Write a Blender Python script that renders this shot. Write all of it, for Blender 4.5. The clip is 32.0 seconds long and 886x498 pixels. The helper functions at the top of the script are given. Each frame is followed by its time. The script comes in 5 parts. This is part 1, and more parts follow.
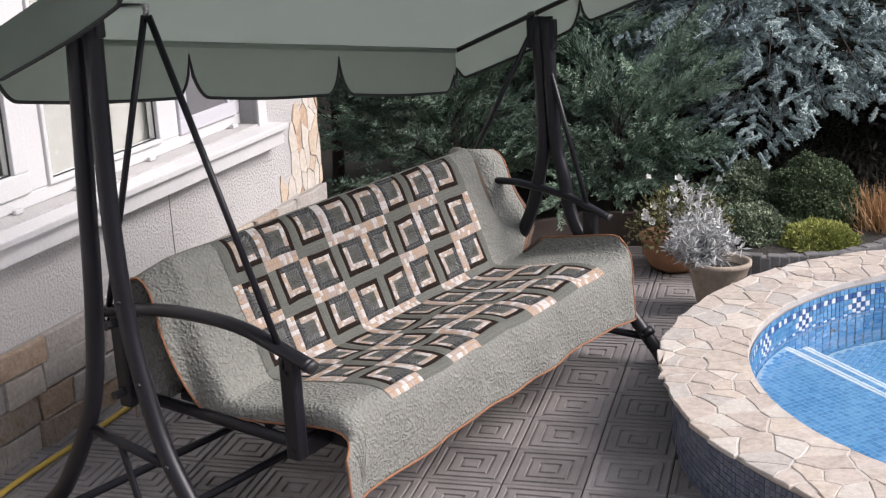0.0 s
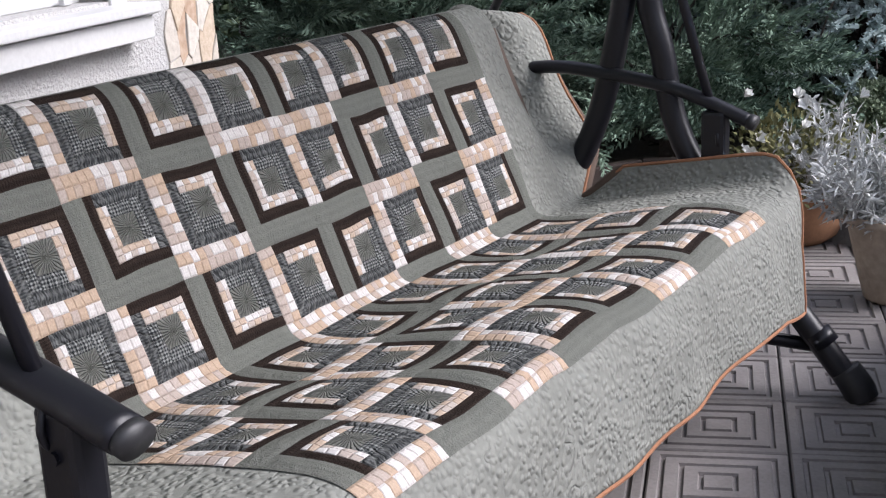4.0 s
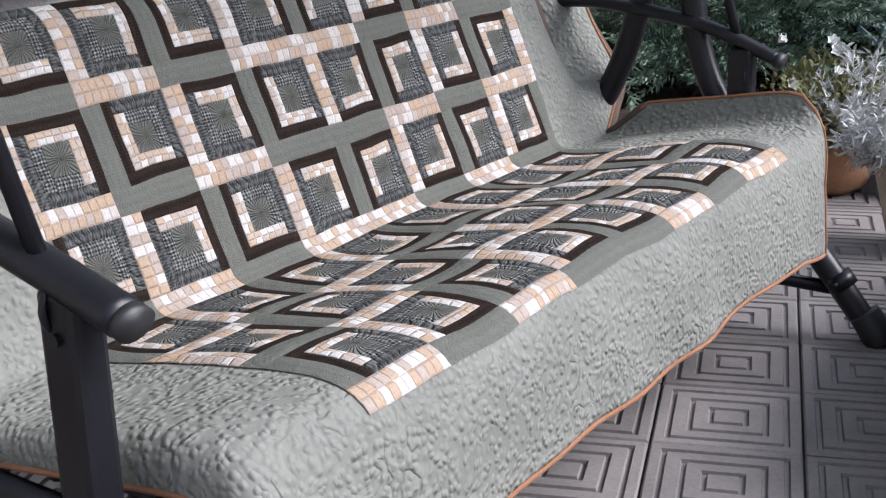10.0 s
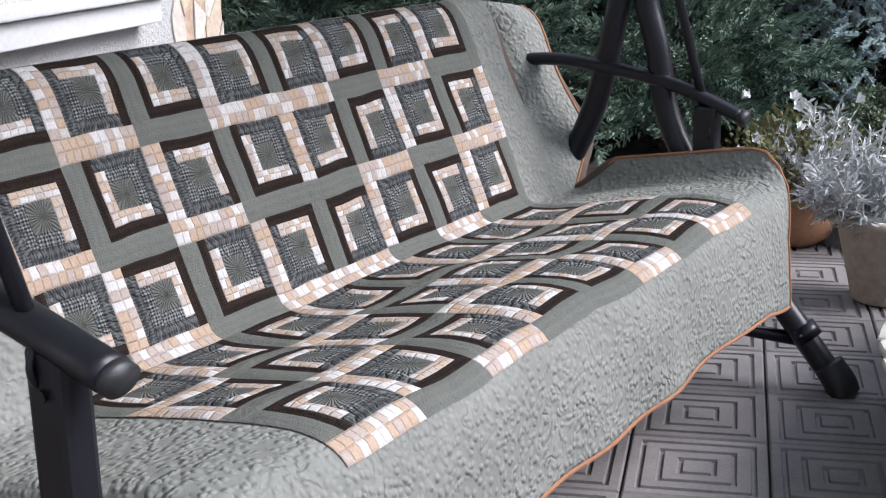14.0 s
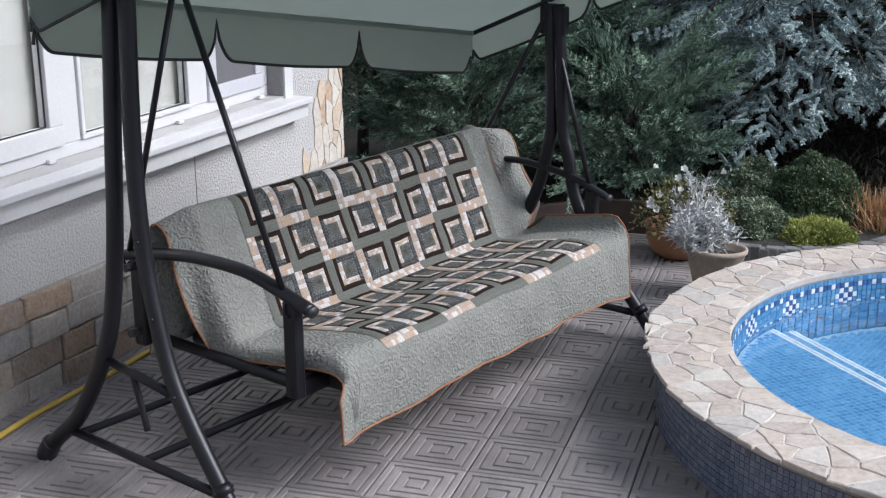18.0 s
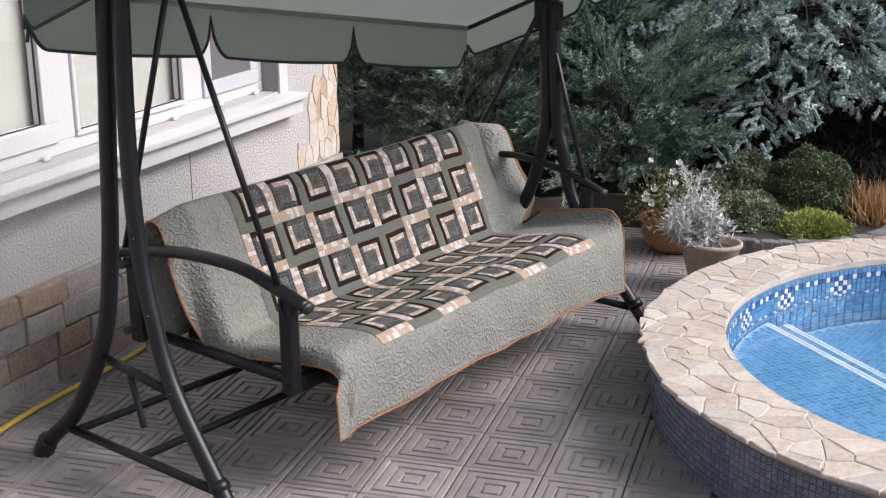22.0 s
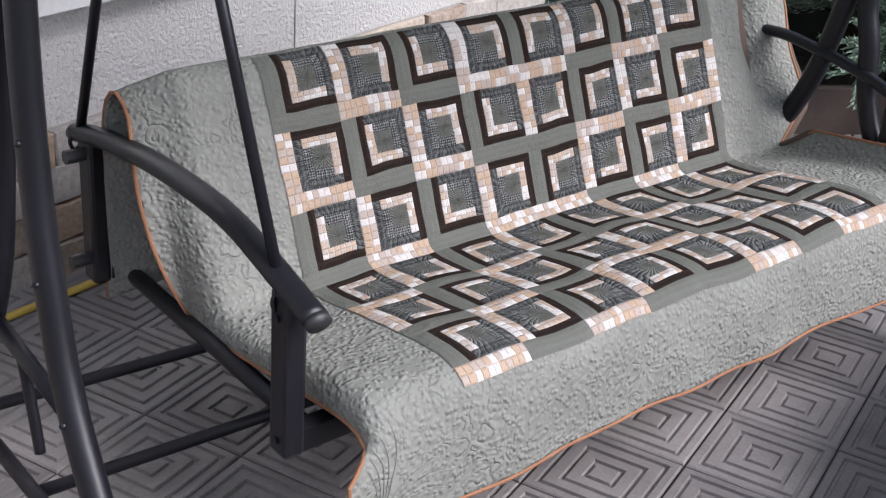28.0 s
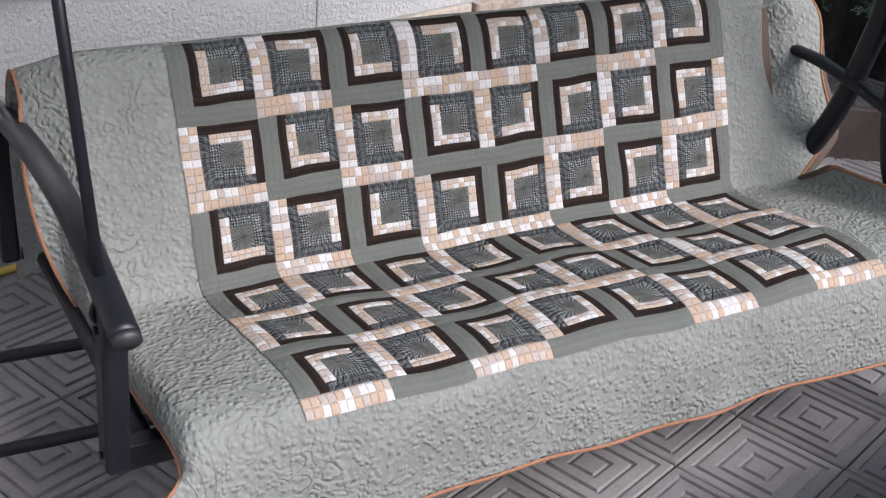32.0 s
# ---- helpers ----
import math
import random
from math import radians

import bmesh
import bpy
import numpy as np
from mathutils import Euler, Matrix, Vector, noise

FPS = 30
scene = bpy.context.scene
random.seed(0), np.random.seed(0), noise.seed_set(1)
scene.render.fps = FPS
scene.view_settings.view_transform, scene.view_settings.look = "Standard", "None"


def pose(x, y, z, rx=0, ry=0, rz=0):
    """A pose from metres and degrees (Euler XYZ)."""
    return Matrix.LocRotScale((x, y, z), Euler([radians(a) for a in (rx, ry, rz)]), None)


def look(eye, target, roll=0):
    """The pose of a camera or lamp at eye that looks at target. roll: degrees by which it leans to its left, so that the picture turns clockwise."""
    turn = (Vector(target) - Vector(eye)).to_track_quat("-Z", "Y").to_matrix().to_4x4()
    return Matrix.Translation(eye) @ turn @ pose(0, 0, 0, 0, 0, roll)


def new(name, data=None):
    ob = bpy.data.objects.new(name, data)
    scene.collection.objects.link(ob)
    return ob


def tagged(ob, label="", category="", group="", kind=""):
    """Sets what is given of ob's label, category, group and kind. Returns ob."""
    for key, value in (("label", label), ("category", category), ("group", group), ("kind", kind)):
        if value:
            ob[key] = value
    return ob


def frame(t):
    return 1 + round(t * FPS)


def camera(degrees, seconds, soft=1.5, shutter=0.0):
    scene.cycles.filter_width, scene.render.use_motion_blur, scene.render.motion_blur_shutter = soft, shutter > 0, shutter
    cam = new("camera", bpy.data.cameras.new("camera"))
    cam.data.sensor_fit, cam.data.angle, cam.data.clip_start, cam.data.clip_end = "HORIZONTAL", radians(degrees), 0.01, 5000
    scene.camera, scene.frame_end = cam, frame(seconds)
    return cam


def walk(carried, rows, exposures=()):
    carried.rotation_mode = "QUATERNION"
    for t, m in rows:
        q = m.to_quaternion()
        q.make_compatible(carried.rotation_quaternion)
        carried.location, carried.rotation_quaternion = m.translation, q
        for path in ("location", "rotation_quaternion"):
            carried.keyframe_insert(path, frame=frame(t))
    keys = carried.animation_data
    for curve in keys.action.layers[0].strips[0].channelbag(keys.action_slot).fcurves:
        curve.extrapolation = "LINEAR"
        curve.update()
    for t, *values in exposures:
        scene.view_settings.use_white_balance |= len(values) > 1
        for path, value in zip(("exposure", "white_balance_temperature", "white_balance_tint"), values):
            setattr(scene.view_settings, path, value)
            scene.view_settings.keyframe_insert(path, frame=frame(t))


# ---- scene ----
LENS = 37.0
cam = camera(LENS, 32.0, soft=1.25, shutter=0.0)

# seconds, eye x y z, yaw from +y to the left, pitch up, roll (degrees)
PATH = [
    (0, -3.886, -2.763, 2.234, -54.35, -16.65, -3.04),
    (0.5, -2.850, -1.851, 1.728, -56.38, -15.62, -2.37),
    (1, -2.621, -1.664, 1.614, -56.90, -15.46, -2.32),
    (1.5, -2.234, -1.372, 1.412, -57.83, -14.28, -2.28),
    (2, -2.009, -1.149, 1.287, -59.16, -13.85, -2.32),
    (2.5, -1.921, -1.089, 1.239, -58.93, -13.88, -2.58),
    (4.5, -1.869, -1.106, 1.246, -57.15, -16.70, -2.47),
    (5, -1.868, -1.110, 1.223, -55.93, -18.02, -1.45),
    (5.5, -1.854, -1.107, 1.209, -55.00, -20.39, -1.95),
    (6, -1.841, -1.106, 1.183, -55.39, -20.90, -1.14),
    (6.5, -1.833, -1.107, 1.162, -55.90, -20.91, -0.81),
    (7, -1.807, -1.092, 1.129, -56.41, -22.60, -0.95),
    (7.5, -1.811, -1.106, 1.120, -55.18, -22.37, -0.78),
    (8, -1.806, -1.109, 1.109, -56.34, -21.76, 0.35),
    (8.5, -1.817, -1.115, 1.117, -56.78, -20.30, 0.57),
    (9, -1.825, -1.123, 1.132, -56.97, -19.57, -0.11),
    (9.5, -1.847, -1.126, 1.155, -58.05, -17.92, -0.51),
    (10, -1.871, -1.144, 1.187, -55.92, -17.50, -1.54),
    (10.5, -1.878, -1.145, 1.194, -56.49, -17.06, -1.74),
    (11, -1.891, -1.149, 1.208, -56.76, -16.73, -1.59),
    (11.5, -1.894, -1.152, 1.208, -56.63, -15.99, -1.47),
    (12, -1.896, -1.157, 1.212, -56.98, -15.86, -1.45),
    (12.5, -1.895, -1.151, 1.207, -56.98, -15.85, -1.37),
    (13, -1.897, -1.151, 1.209, -56.66, -15.76, -1.37),
    (13.5, -1.903, -1.157, 1.209, -56.68, -15.37, -1.61),
    (14, -1.914, -1.161, 1.209, -57.41, -15.36, -1.27),
    (14.5, -2.116, -1.313, 1.308, -56.40, -15.79, -0.85),
    (15, -2.312, -1.461, 1.395, -55.94, -15.89, -0.31),
    (15.5, -2.513, -1.615, 1.492, -55.98, -15.85, 0.07),
    (17.5, -3.681, -2.659, 2.008, -53.58, -16.74, -0.04),
    (18, -4.085, -3.059, 2.186, -52.82, -16.57, -0.49),
    (18.5, -4.077, -3.043, 2.171, -52.80, -16.43, -0.71),
    (19, -4.079, -3.074, 2.185, -52.64, -16.68, -1.07),
    (19.5, -4.070, -3.061, 2.175, -52.71, -16.72, -1.05),
    (20, -4.105, -2.878, 2.171, -54.56, -16.96, -0.62),
    (20.5, -4.055, -3.063, 2.186, -52.81, -16.93, -1.20),
    (21, -4.061, -3.048, 2.175, -52.94, -16.91, -1.23),
    (21.5, -4.069, -3.054, 2.173, -52.99, -16.95, -1.15),
    (22, -4.086, -3.066, 2.196, -52.98, -16.86, -0.69),
    (22.5, -4.055, -3.071, 2.177, -53.05, -16.91, -0.79),
    (23, -3.973, -3.069, 2.155, -52.12, -18.24, -2.43),
    (23.5, -3.840, -3.005, 2.129, -51.67, -18.56, -2.78),
    (24, -3.758, -2.948, 2.114, -51.40, -19.13, -2.15),
    (24.5, -3.671, -2.845, 2.109, -51.80, -19.60, -1.39),
    (25, -3.476, -2.631, 2.108, -51.89, -19.52, 0.00),
    (25.5, -3.317, -2.431, 2.033, -51.44, -20.58, 0.12),
    (27.5, -2.306, -1.966, 1.948, -41.55, -25.13, 3.48),
    (28, -2.189, -1.832, 1.899, -41.55, -26.49, 4.34),
    (28.5, -2.066, -1.814, 1.833, -38.23, -26.92, 5.45),
    (29, -1.916, -1.956, 1.867, -33.97, -26.68, 6.81),
    (29.5, -1.827, -2.095, 1.905, -30.93, -26.51, 5.16),
    (30, -1.789, -2.176, 1.902, -30.44, -26.49, 3.60),
    (30.5, -1.758, -2.187, 1.908, -30.78, -26.54, 3.32),
    (31, -1.709, -2.205, 1.926, -30.87, -26.66, 3.09),
    (31.5, -1.646, -2.145, 1.949, -32.51, -28.16, 4.11),
    (32, -1.539, -1.991, 1.955, -32.26, -28.66, 5.74),
]


def aimed(x, y, z, yaw, pitch, roll):
    a, b = radians(yaw), radians(pitch)
    way = Vector((-math.sin(a) * math.cos(b), math.cos(a) * math.cos(b), math.sin(b)))
    eye = Vector((x, y, z))
    return look(eye, eye + way, roll)


walk(cam, [(r[0], aimed(*r[1:])) for r in PATH], exposures=[
    (0.0, 0.97, 6600, 18), (2.0, 0.95, 6500, 20), (5.0, 1.14, 6120, 16), (12.0, 1.18, 6080, 16), (15.0, 1.12, 6000, 15),
    (18.0, 0.84, 6000, 13), (19.0, 0.88, 6150, 13), (20.0, 0.92, 6500, 17), (23.0, 0.96, 6600, 18), (25.0, 0.92, 6450, 18),
    (28.0, 1.08, 6150, 17), (30.0, 1.04, 6100, 16), (32.0, 1.04, 6100, 16)])


# ---- world and light: soft overcast daylight ----
world = bpy.data.worlds.new("overcast_sky")
scene.world = world
world.use_nodes = True
wn = world.node_tree
sky = wn.nodes.new("ShaderNodeTexSky")
sky.sky_type = "NISHITA"
sky.sun_disc = False
sky.sun_elevation = radians(39)
sky.sun_rotation = radians(153)
sky.dust_density = 1.5
sky.ozone_density = 0.6
mixg = wn.nodes.new("ShaderNodeHueSaturation")
mixg.inputs["Saturation"].default_value = 0.45
bg = wn.nodes["Background"]
bg.inputs["Strength"].default_value = 0.135
wn.links.new(sky.outputs[0], mixg.inputs["Color"])
wn.links.new(mixg.outputs[0], bg.inputs["Color"])

sun_data = bpy.data.lights.new("sun", "SUN")
sun_data.energy = 2.15
sun_data.angle = radians(35)
sun_data.color = (1.0, 0.985, 0.96)
sun = new("sun", sun_data)
sun.matrix_world = look((0, 0, 15), (-8.5, 16.5, 0))


# ---- materials ----
class Mat:
    """A small builder for node materials."""

    def __init__(self, name, rough=0.7, metal=0.0, spec=0.5):
        self.m = bpy.data.materials.new(name)
        self.m.use_nodes = True
        self.t = self.m.node_tree
        self.b = self.t.nodes["Principled BSDF"]
        self.b.inputs["Roughness"].default_value = rough
        self.b.inputs["Metallic"].default_value = metal
        self.b.inputs["Specular IOR Level"].default_value = spec

    def node(self, kind, **inputs):
        n = self.t.nodes.new(kind)
        for k, v in inputs.items():
            n.inputs[k.replace("_", " ")].default_value = v
        return n

    def link(self, a, b):
        self.t.links.new(a, b)

    def coords(self, kind="Object"):
        return self.node("ShaderNodeTexCoord").outputs[kind]

    def noise(self, scale, detail=4.0, rough=0.6, src=None):
        n = self.node("ShaderNodeTexNoise", Scale=scale, Detail=detail, Roughness=rough)
        self.link(src or self.coords(), n.inputs["Vector"])
        return n.outputs["Fac"]

    def ramp(self, fac, stops):
        n = self.node("ShaderNodeValToRGB")
        e = n.color_ramp.elements
        while len(e) < len(stops):
            e.new(0.5)
        for el, (p, c) in zip(e, stops):
            el.position, el.color = p, (*c, 1)
        self.link(fac, n.inputs["Fac"])
        return n.outputs["Color"]

    def mix(self, fac, a, b, mode="MIX"):
        n = self.node("ShaderNodeMix")
        n.data_type, n.blend_type = "RGBA", mode
        for s, v in ((n.inputs[0], fac), (n.inputs[6], a), (n.inputs[7], b)):
            if isinstance(v, (int, float)):
                s.default_value = v
            elif isinstance(v, tuple):
                s.default_value = (*v, 1)
            else:
                self.link(v, s)
        return n.outputs[2]

    def random(self):
        return self.node("ShaderNodeObjectInfo").outputs["Random"]

    def island(self):
        return self.node("ShaderNodeNewGeometry").outputs["Random Per Island"]

    def color(self, c):
        if isinstance(c, tuple):
            self.b.inputs["Base Color"].default_value = (*c, 1)
        else:
            self.link(c, self.b.inputs["Base Color"])
        return self

    def rough(self, r):
        self.link(r, self.b.inputs["Roughness"])
        return self

    def bump(self, h, strength=0.5, dist=0.01):
        n = self.node("ShaderNodeBump", Strength=strength, Distance=dist)
        self.link(h, n.inputs["Height"])
        self.link(n.outputs[0], self.b.inputs["Normal"])
        return self

    def spread(self, value, lo, hi):
        n = self.node("ShaderNodeMapRange")
        n.inputs["To Min"].default_value, n.inputs["To Max"].default_value = lo, hi
        self.link(value, n.inputs["Value"])
        return n.outputs[0]


def mottled(name, c, vary=0.25, scale=6.0, fine=60.0, rough=0.8, bump=0.3, dist=0.004, rand=0.0, island=0.0, spec=0.5, metal=0.0):
    """A plain surface with two scales of variation round the colour c."""
    m = Mat(name, rough, metal, spec)
    lo, hi = tuple(v * (1 - vary) for v in c), tuple(min(1, v * (1 + vary)) for v in c)
    col = m.ramp(m.noise(scale), [(0.3, lo), (0.7, hi)])
    fine_n = m.noise(fine, 3)
    col = m.mix(0.35, col, m.ramp(fine_n, [(0.3, tuple(v * 0.8 for v in lo)), (0.7, hi)]))
    if rand or island:
        r = m.random() if rand else m.island()
        k = rand or island
        g = m.node("ShaderNodeCombineColor")
        v = m.spread(r, 1 - k, 1 + k)
        for s in g.inputs:
            m.link(v, s)
        col = m.mix(1.0, col, g.outputs[0], "MULTIPLY")
    m.color(col)
    m.rough(m.spread(fine_n, max(0.05, rough - 0.1), min(1, rough + 0.1)))
    if bump:
        m.bump(fine_n, bump, dist)
    return m.m


def stones(name, colours, scale=9.0, rough=0.8, dist=0.012):
    """Natural stone: each piece takes its own colour."""
    m = Mat(name, rough)
    col = m.ramp(m.random(), [(k / len(colours), c) for k, c in enumerate(colours)])
    col.node.color_ramp.interpolation = "CONSTANT"
    co = m.coords("Generated")
    big = m.noise(3.2, 6, 0.65)
    fine = m.noise(scale * 6, 4)
    col = m.mix(m.spread(big, 0.0, 0.5), col, m.ramp(m.noise(scale, 5), [(0.35, (0.20, 0.14, 0.10)), (0.5, (0.44, 0.36, 0.28)), (0.7, (0.52, 0.48, 0.42))]))
    col = m.mix(0.3, col, m.ramp(fine, [(0.3, (0.16, 0.14, 0.12)), (0.7, (0.6, 0.57, 0.52))]))
    m.color(col)
    m.bump(m.mix(0.5, m.noise(scale, 6), fine), 0.6, dist)
    return m.m


def quilted(name, c, weave=True, vary=0.12):
    """Cotton with free-motion quilting: raised curls between sunk stitching."""
    m = Mat(name, 0.95, spec=0.15)
    n = m.noise(5, 3)
    col = m.ramp(n, [(0.3, tuple(v * (1 - vary) for v in c)), (0.7, tuple(v * (1 + vary) for v in c))])
    co = m.coords()
    warp = m.node("ShaderNodeTexNoise", Scale=16.0, Detail=1.0)
    m.link(co, warp.inputs["Vector"])
    add = m.node("ShaderNodeMixRGB")
    add.blend_type = "ADD"
    add.inputs[0].default_value = 0.022
    m.link(co, add.inputs[1])
    m.link(warp.outputs["Color"], add.inputs[2])

    def pebbles(scale, soft):
        v = m.node("ShaderNodeTexVoronoi", Scale=scale, Randomness=1.0)
        v.feature = "SMOOTH_F1"
        v.inputs["Smoothness"].default_value = soft
        m.link(add.outputs[0], v.inputs["Vector"])
        q = m.node("ShaderNodeMapRange")
        q.interpolation_type = "SMOOTHSTEP"
        q.inputs["From Min"].default_value, q.inputs["From Max"].default_value = 0.62, 0.08
        m.link(v.outputs["Distance"], q.inputs["Value"])
        return q.outputs[0]
    small = pebbles(76.0, 0.06)
    middle = pebbles(50.0, 0.06)
    ring = m.node("ShaderNodeTexVoronoi", Scale=21.0, Randomness=0.9)
    m.link(add.outputs[0], ring.inputs["Vector"])
    turn = m.node("ShaderNodeMath")
    turn.operation = "MULTIPLY_ADD"
    turn.inputs[1].default_value = 19.0
    m.link(ring.outputs["Distance"], turn.inputs[0])
    m.link(m.spread(m.noise(24, 2), 0.0, 16.0), turn.inputs[2])
    wave = m.node("ShaderNodeMath")
    wave.operation = "SINE"
    m.link(turn.outputs[0], wave.inputs[0])
    big = m.node("ShaderNodeMapRange")
    big.inputs["From Min"].default_value = -1.0
    m.link(wave.outputs[0], big.inputs["Value"])
    large = m.ramp(big.outputs[0], [(0.0, (0, 0, 0)), (0.30, (0.7, 0.7, 0.7)), (1.0, (1, 1, 1))])
    line2 = big.outputs[0]
    pick = m.ramp(m.noise(7, 2), [(0.56, (0, 0, 0)), (0.64, (1, 1, 1))])
    h = m.mix(pick, m.mix(0.40, small, middle), m.mix(0.45, large, small))
    h = m.mix(0.16, h, m.noise(30, 2))
    h = m.mix(0.04, h, m.noise(600, 2))
    # shade of the sunk stitching, put into the cloth colour
    stitch_shade = m.mix(pick, m.mix(0.3, small, middle), line2)
    col = m.mix(0.28, col, m.ramp(stitch_shade, [(0.0, tuple(q * 0.6 for q in c)), (0.22, c)]))
    m.color(col)
    m.bump(h, 1.0, 0.0072)
    return m.m


def ridged(name, c, c2, across, radial=False):
    """Patch cotton with a fine woven print."""
    m = Mat(name, 0.95, spec=0.1)
    co = m.coords("UV")
    w = m.node("ShaderNodeTexWave", Scale=1.35 if across else 1.5, Distortion=0.8, Detail=2.0)
    w.bands_direction = "X"
    m.link(co, w.inputs["Vector"])
    w2 = m.node("ShaderNodeTexWave", Scale=1.25 if across else 0.5, Distortion=1.2, Detail=2.0)
    w2.bands_direction = "Y"
    m.link(co, w2.inputs["Vector"])
    f = m.mix(0.5, w.outputs["Fac"], w2.outputs["Fac"])
    f = m.mix(0.35, f, m.noise(28, 4))
    col = m.ramp(f, [(0.38, c), (0.66, c2)])
    h = m.mix(0.35, m.noise(46, 3), m.noise(420, 2))
    if radial:
        # stitching that runs out from the middle of the square
        g = m.node("ShaderNodeTexGradient")
        g.gradient_type = "RADIAL"
        m.link(co, g.inputs["Vector"])
        k = m.node("ShaderNodeMath")
        k.operation = "MULTIPLY_ADD"
        k.inputs[1].default_value = 26.0
        m.link(g.outputs["Fac"], k.inputs[0])
        m.link(m.spread(m.noise(30, 3), 0.0, 2.5), k.inputs[2])
        q = m.node("ShaderNodeMath")
        q.operation = "PINGPONG"
        q.inputs[1].default_value = 0.5
        m.link(k.outputs[0], q.inputs[0])
        line = m.ramp(q.outputs[0], [(0.0, (1, 1, 1)), (0.16, (0, 0, 0))])
        col = m.mix(m.spread(line, 0.0, 0.42), col, (0.26, 0.265, 0.25))
        h = m.mix(0.6, h, m.ramp(q.outputs[0], [(0.0, (0, 0, 0)), (0.35, (1, 1, 1))]))
    m.color(col)
    m.bump(h, 0.9, 0.011)
    return m.m


def plaid(name, base, light, warm):
    """Checked cotton sewn of small pieces: white, pale and peach cells with thin seams."""
    m = Mat(name, 0.95, spec=0.1)
    co = m.coords("UV")
    fl = m.node("ShaderNodeVectorMath")
    fl.operation = "FLOOR"
    m.link(co, fl.inputs[0])
    wn_ = m.node("ShaderNodeTexWhiteNoise")
    m.link(fl.outputs[0], wn_.inputs["Vector"])
    col = m.ramp(wn_.outputs["Value"], [(0.0, light), (0.30, light), (0.34, base), (0.62, base), (0.66, warm), (1.0, warm)])
    fr = m.node("ShaderNodeVectorMath")
    fr.operation = "FRACTION"
    m.link(co, fr.inputs[0])
    sp = m.node("ShaderNodeSeparateXYZ")
    m.link(fr.outputs[0], sp.inputs[0])
    seams = []
    for k in (0, 1):
        pp = m.node("ShaderNodeMath")
        pp.operation = "PINGPONG"
        pp.inputs[1].default_value = 0.5
        m.link(sp.outputs[k], pp.inputs[0])
        seams.append(pp.outputs[0])
    mn = m.node("ShaderNodeMath")
    mn.operation = "MINIMUM"
    m.link(seams[0], mn.inputs[0])
    m.link(seams[1], mn.inputs[1])
    col = m.mix(0.5, col, m.ramp(m.noise(260, 3), [(0.3, (0.50, 0.48, 0.46)), (0.7, (1, 1, 1))]), "MULTIPLY")
    thread = m.node("ShaderNodeMath")
    thread.operation = "COMPARE"
    thread.inputs[1].default_value, thread.inputs[2].default_value = 0.36, 0.035
    m.link(seams[0], thread.inputs[0])
    col = m.mix(m.spread(thread.outputs[0], 0.0, 0.22), col, (0.20, 0.17, 0.16))
    col = m.mix(1.0, col, m.ramp(mn.outputs[0], [(0.0, (0.80, 0.76, 0.73)), (0.05, (1, 1, 1))]), "MULTIPLY")
    m.color(col)
    m.bump(m.ramp(mn.outputs[0], [(0.0, (0, 0, 0)), (0.16, (1, 1, 1))]), 0.8, 0.0028)
    return m.m


def leafy(name, dark, light, rough=0.6, clump=2.2, own=0.5):
    m = Mat(name, rough, spec=0.12)
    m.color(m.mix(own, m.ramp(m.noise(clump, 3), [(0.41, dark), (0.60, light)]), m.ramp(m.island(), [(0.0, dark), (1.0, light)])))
    return m.m


M_TILE = mottled("paving_tile", (0.222, 0.203, 0.196), 0.25, 5, 90, 0.62, 0.35, 0.003, rand=0.22)
M_JOINT = mottled("joint_dirt", (0.024, 0.022, 0.021), 0.3, 8, 90, 0.95)
M_SOIL = mottled("garden_soil", (0.032, 0.029, 0.022), 0.4, 3, 40, 0.95, 0.6, 0.02)
M_PLASTER = mottled("white_plaster", (0.475, 0.466, 0.453), 0.05, 2.0, 70, 0.9, 1.0, 0.014)
M_WHITE = mottled("white_plastic", (0.58, 0.58, 0.578), 0.03, 3, 80, 0.35, 0.05)
M_SASHG = mottled("grey_white_plastic", (0.50, 0.50, 0.53), 0.04, 3, 80, 0.4, 0.05)
M_SILL = mottled("white_sill", (0.58, 0.577, 0.57), 0.06, 4, 60, 0.45, 0.1)
M_STONE = stones("facing_stone", [(0.4, 0.363, 0.318), (0.296, 0.285, 0.274), (0.311, 0.185, 0.096), (0.444, 0.407, 0.355), (0.215, 0.133, 0.081), (0.348, 0.337, 0.326), (0.414, 0.333, 0.244)], 9.0, 0.75, 0.02)
M_COPING = stones("coping_stone", [(0.50, 0.43, 0.36), (0.64, 0.60, 0.54), (0.47, 0.40, 0.35), (0.60, 0.51, 0.42), (0.45, 0.43, 0.40), (0.66, 0.59, 0.51), (0.55, 0.47, 0.41)], 7, 0.8, 0.018)
M_CORNER = stones("shard_stone", [(0.62, 0.56, 0.47), (0.58, 0.44, 0.30), (0.66, 0.62, 0.55), (0.45, 0.27, 0.15), (0.60, 0.55, 0.48)], 7)
M_RIMJOINT = mottled("pale_mortar", (0.50, 0.47, 0.43), 0.15, 6, 80, 0.95)
M_MORTAR = mottled("mortar", (0.30, 0.28, 0.25), 0.2, 6, 80, 0.95)
M_METAL = mottled("dark_enamel", (0.008, 0.008, 0.0115), 0.25, 5, 120, 0.38, 0.06, 0.002, spec=0.38)
M_PLASTICD = mottled("black_plastic", (0.02, 0.02, 0.022), 0.2, 8, 120, 0.5, 0.1)
M_CANOPY = mottled("canopy_cloth", (0.25, 0.29, 0.258), 0.08, 3, 300, 0.85, 0.25, 0.002)
_t = M_CANOPY.node_tree
_tr = _t.nodes.new("ShaderNodeBsdfTranslucent")
_tr.inputs["Color"].default_value = (0.50, 0.575, 0.51, 1)
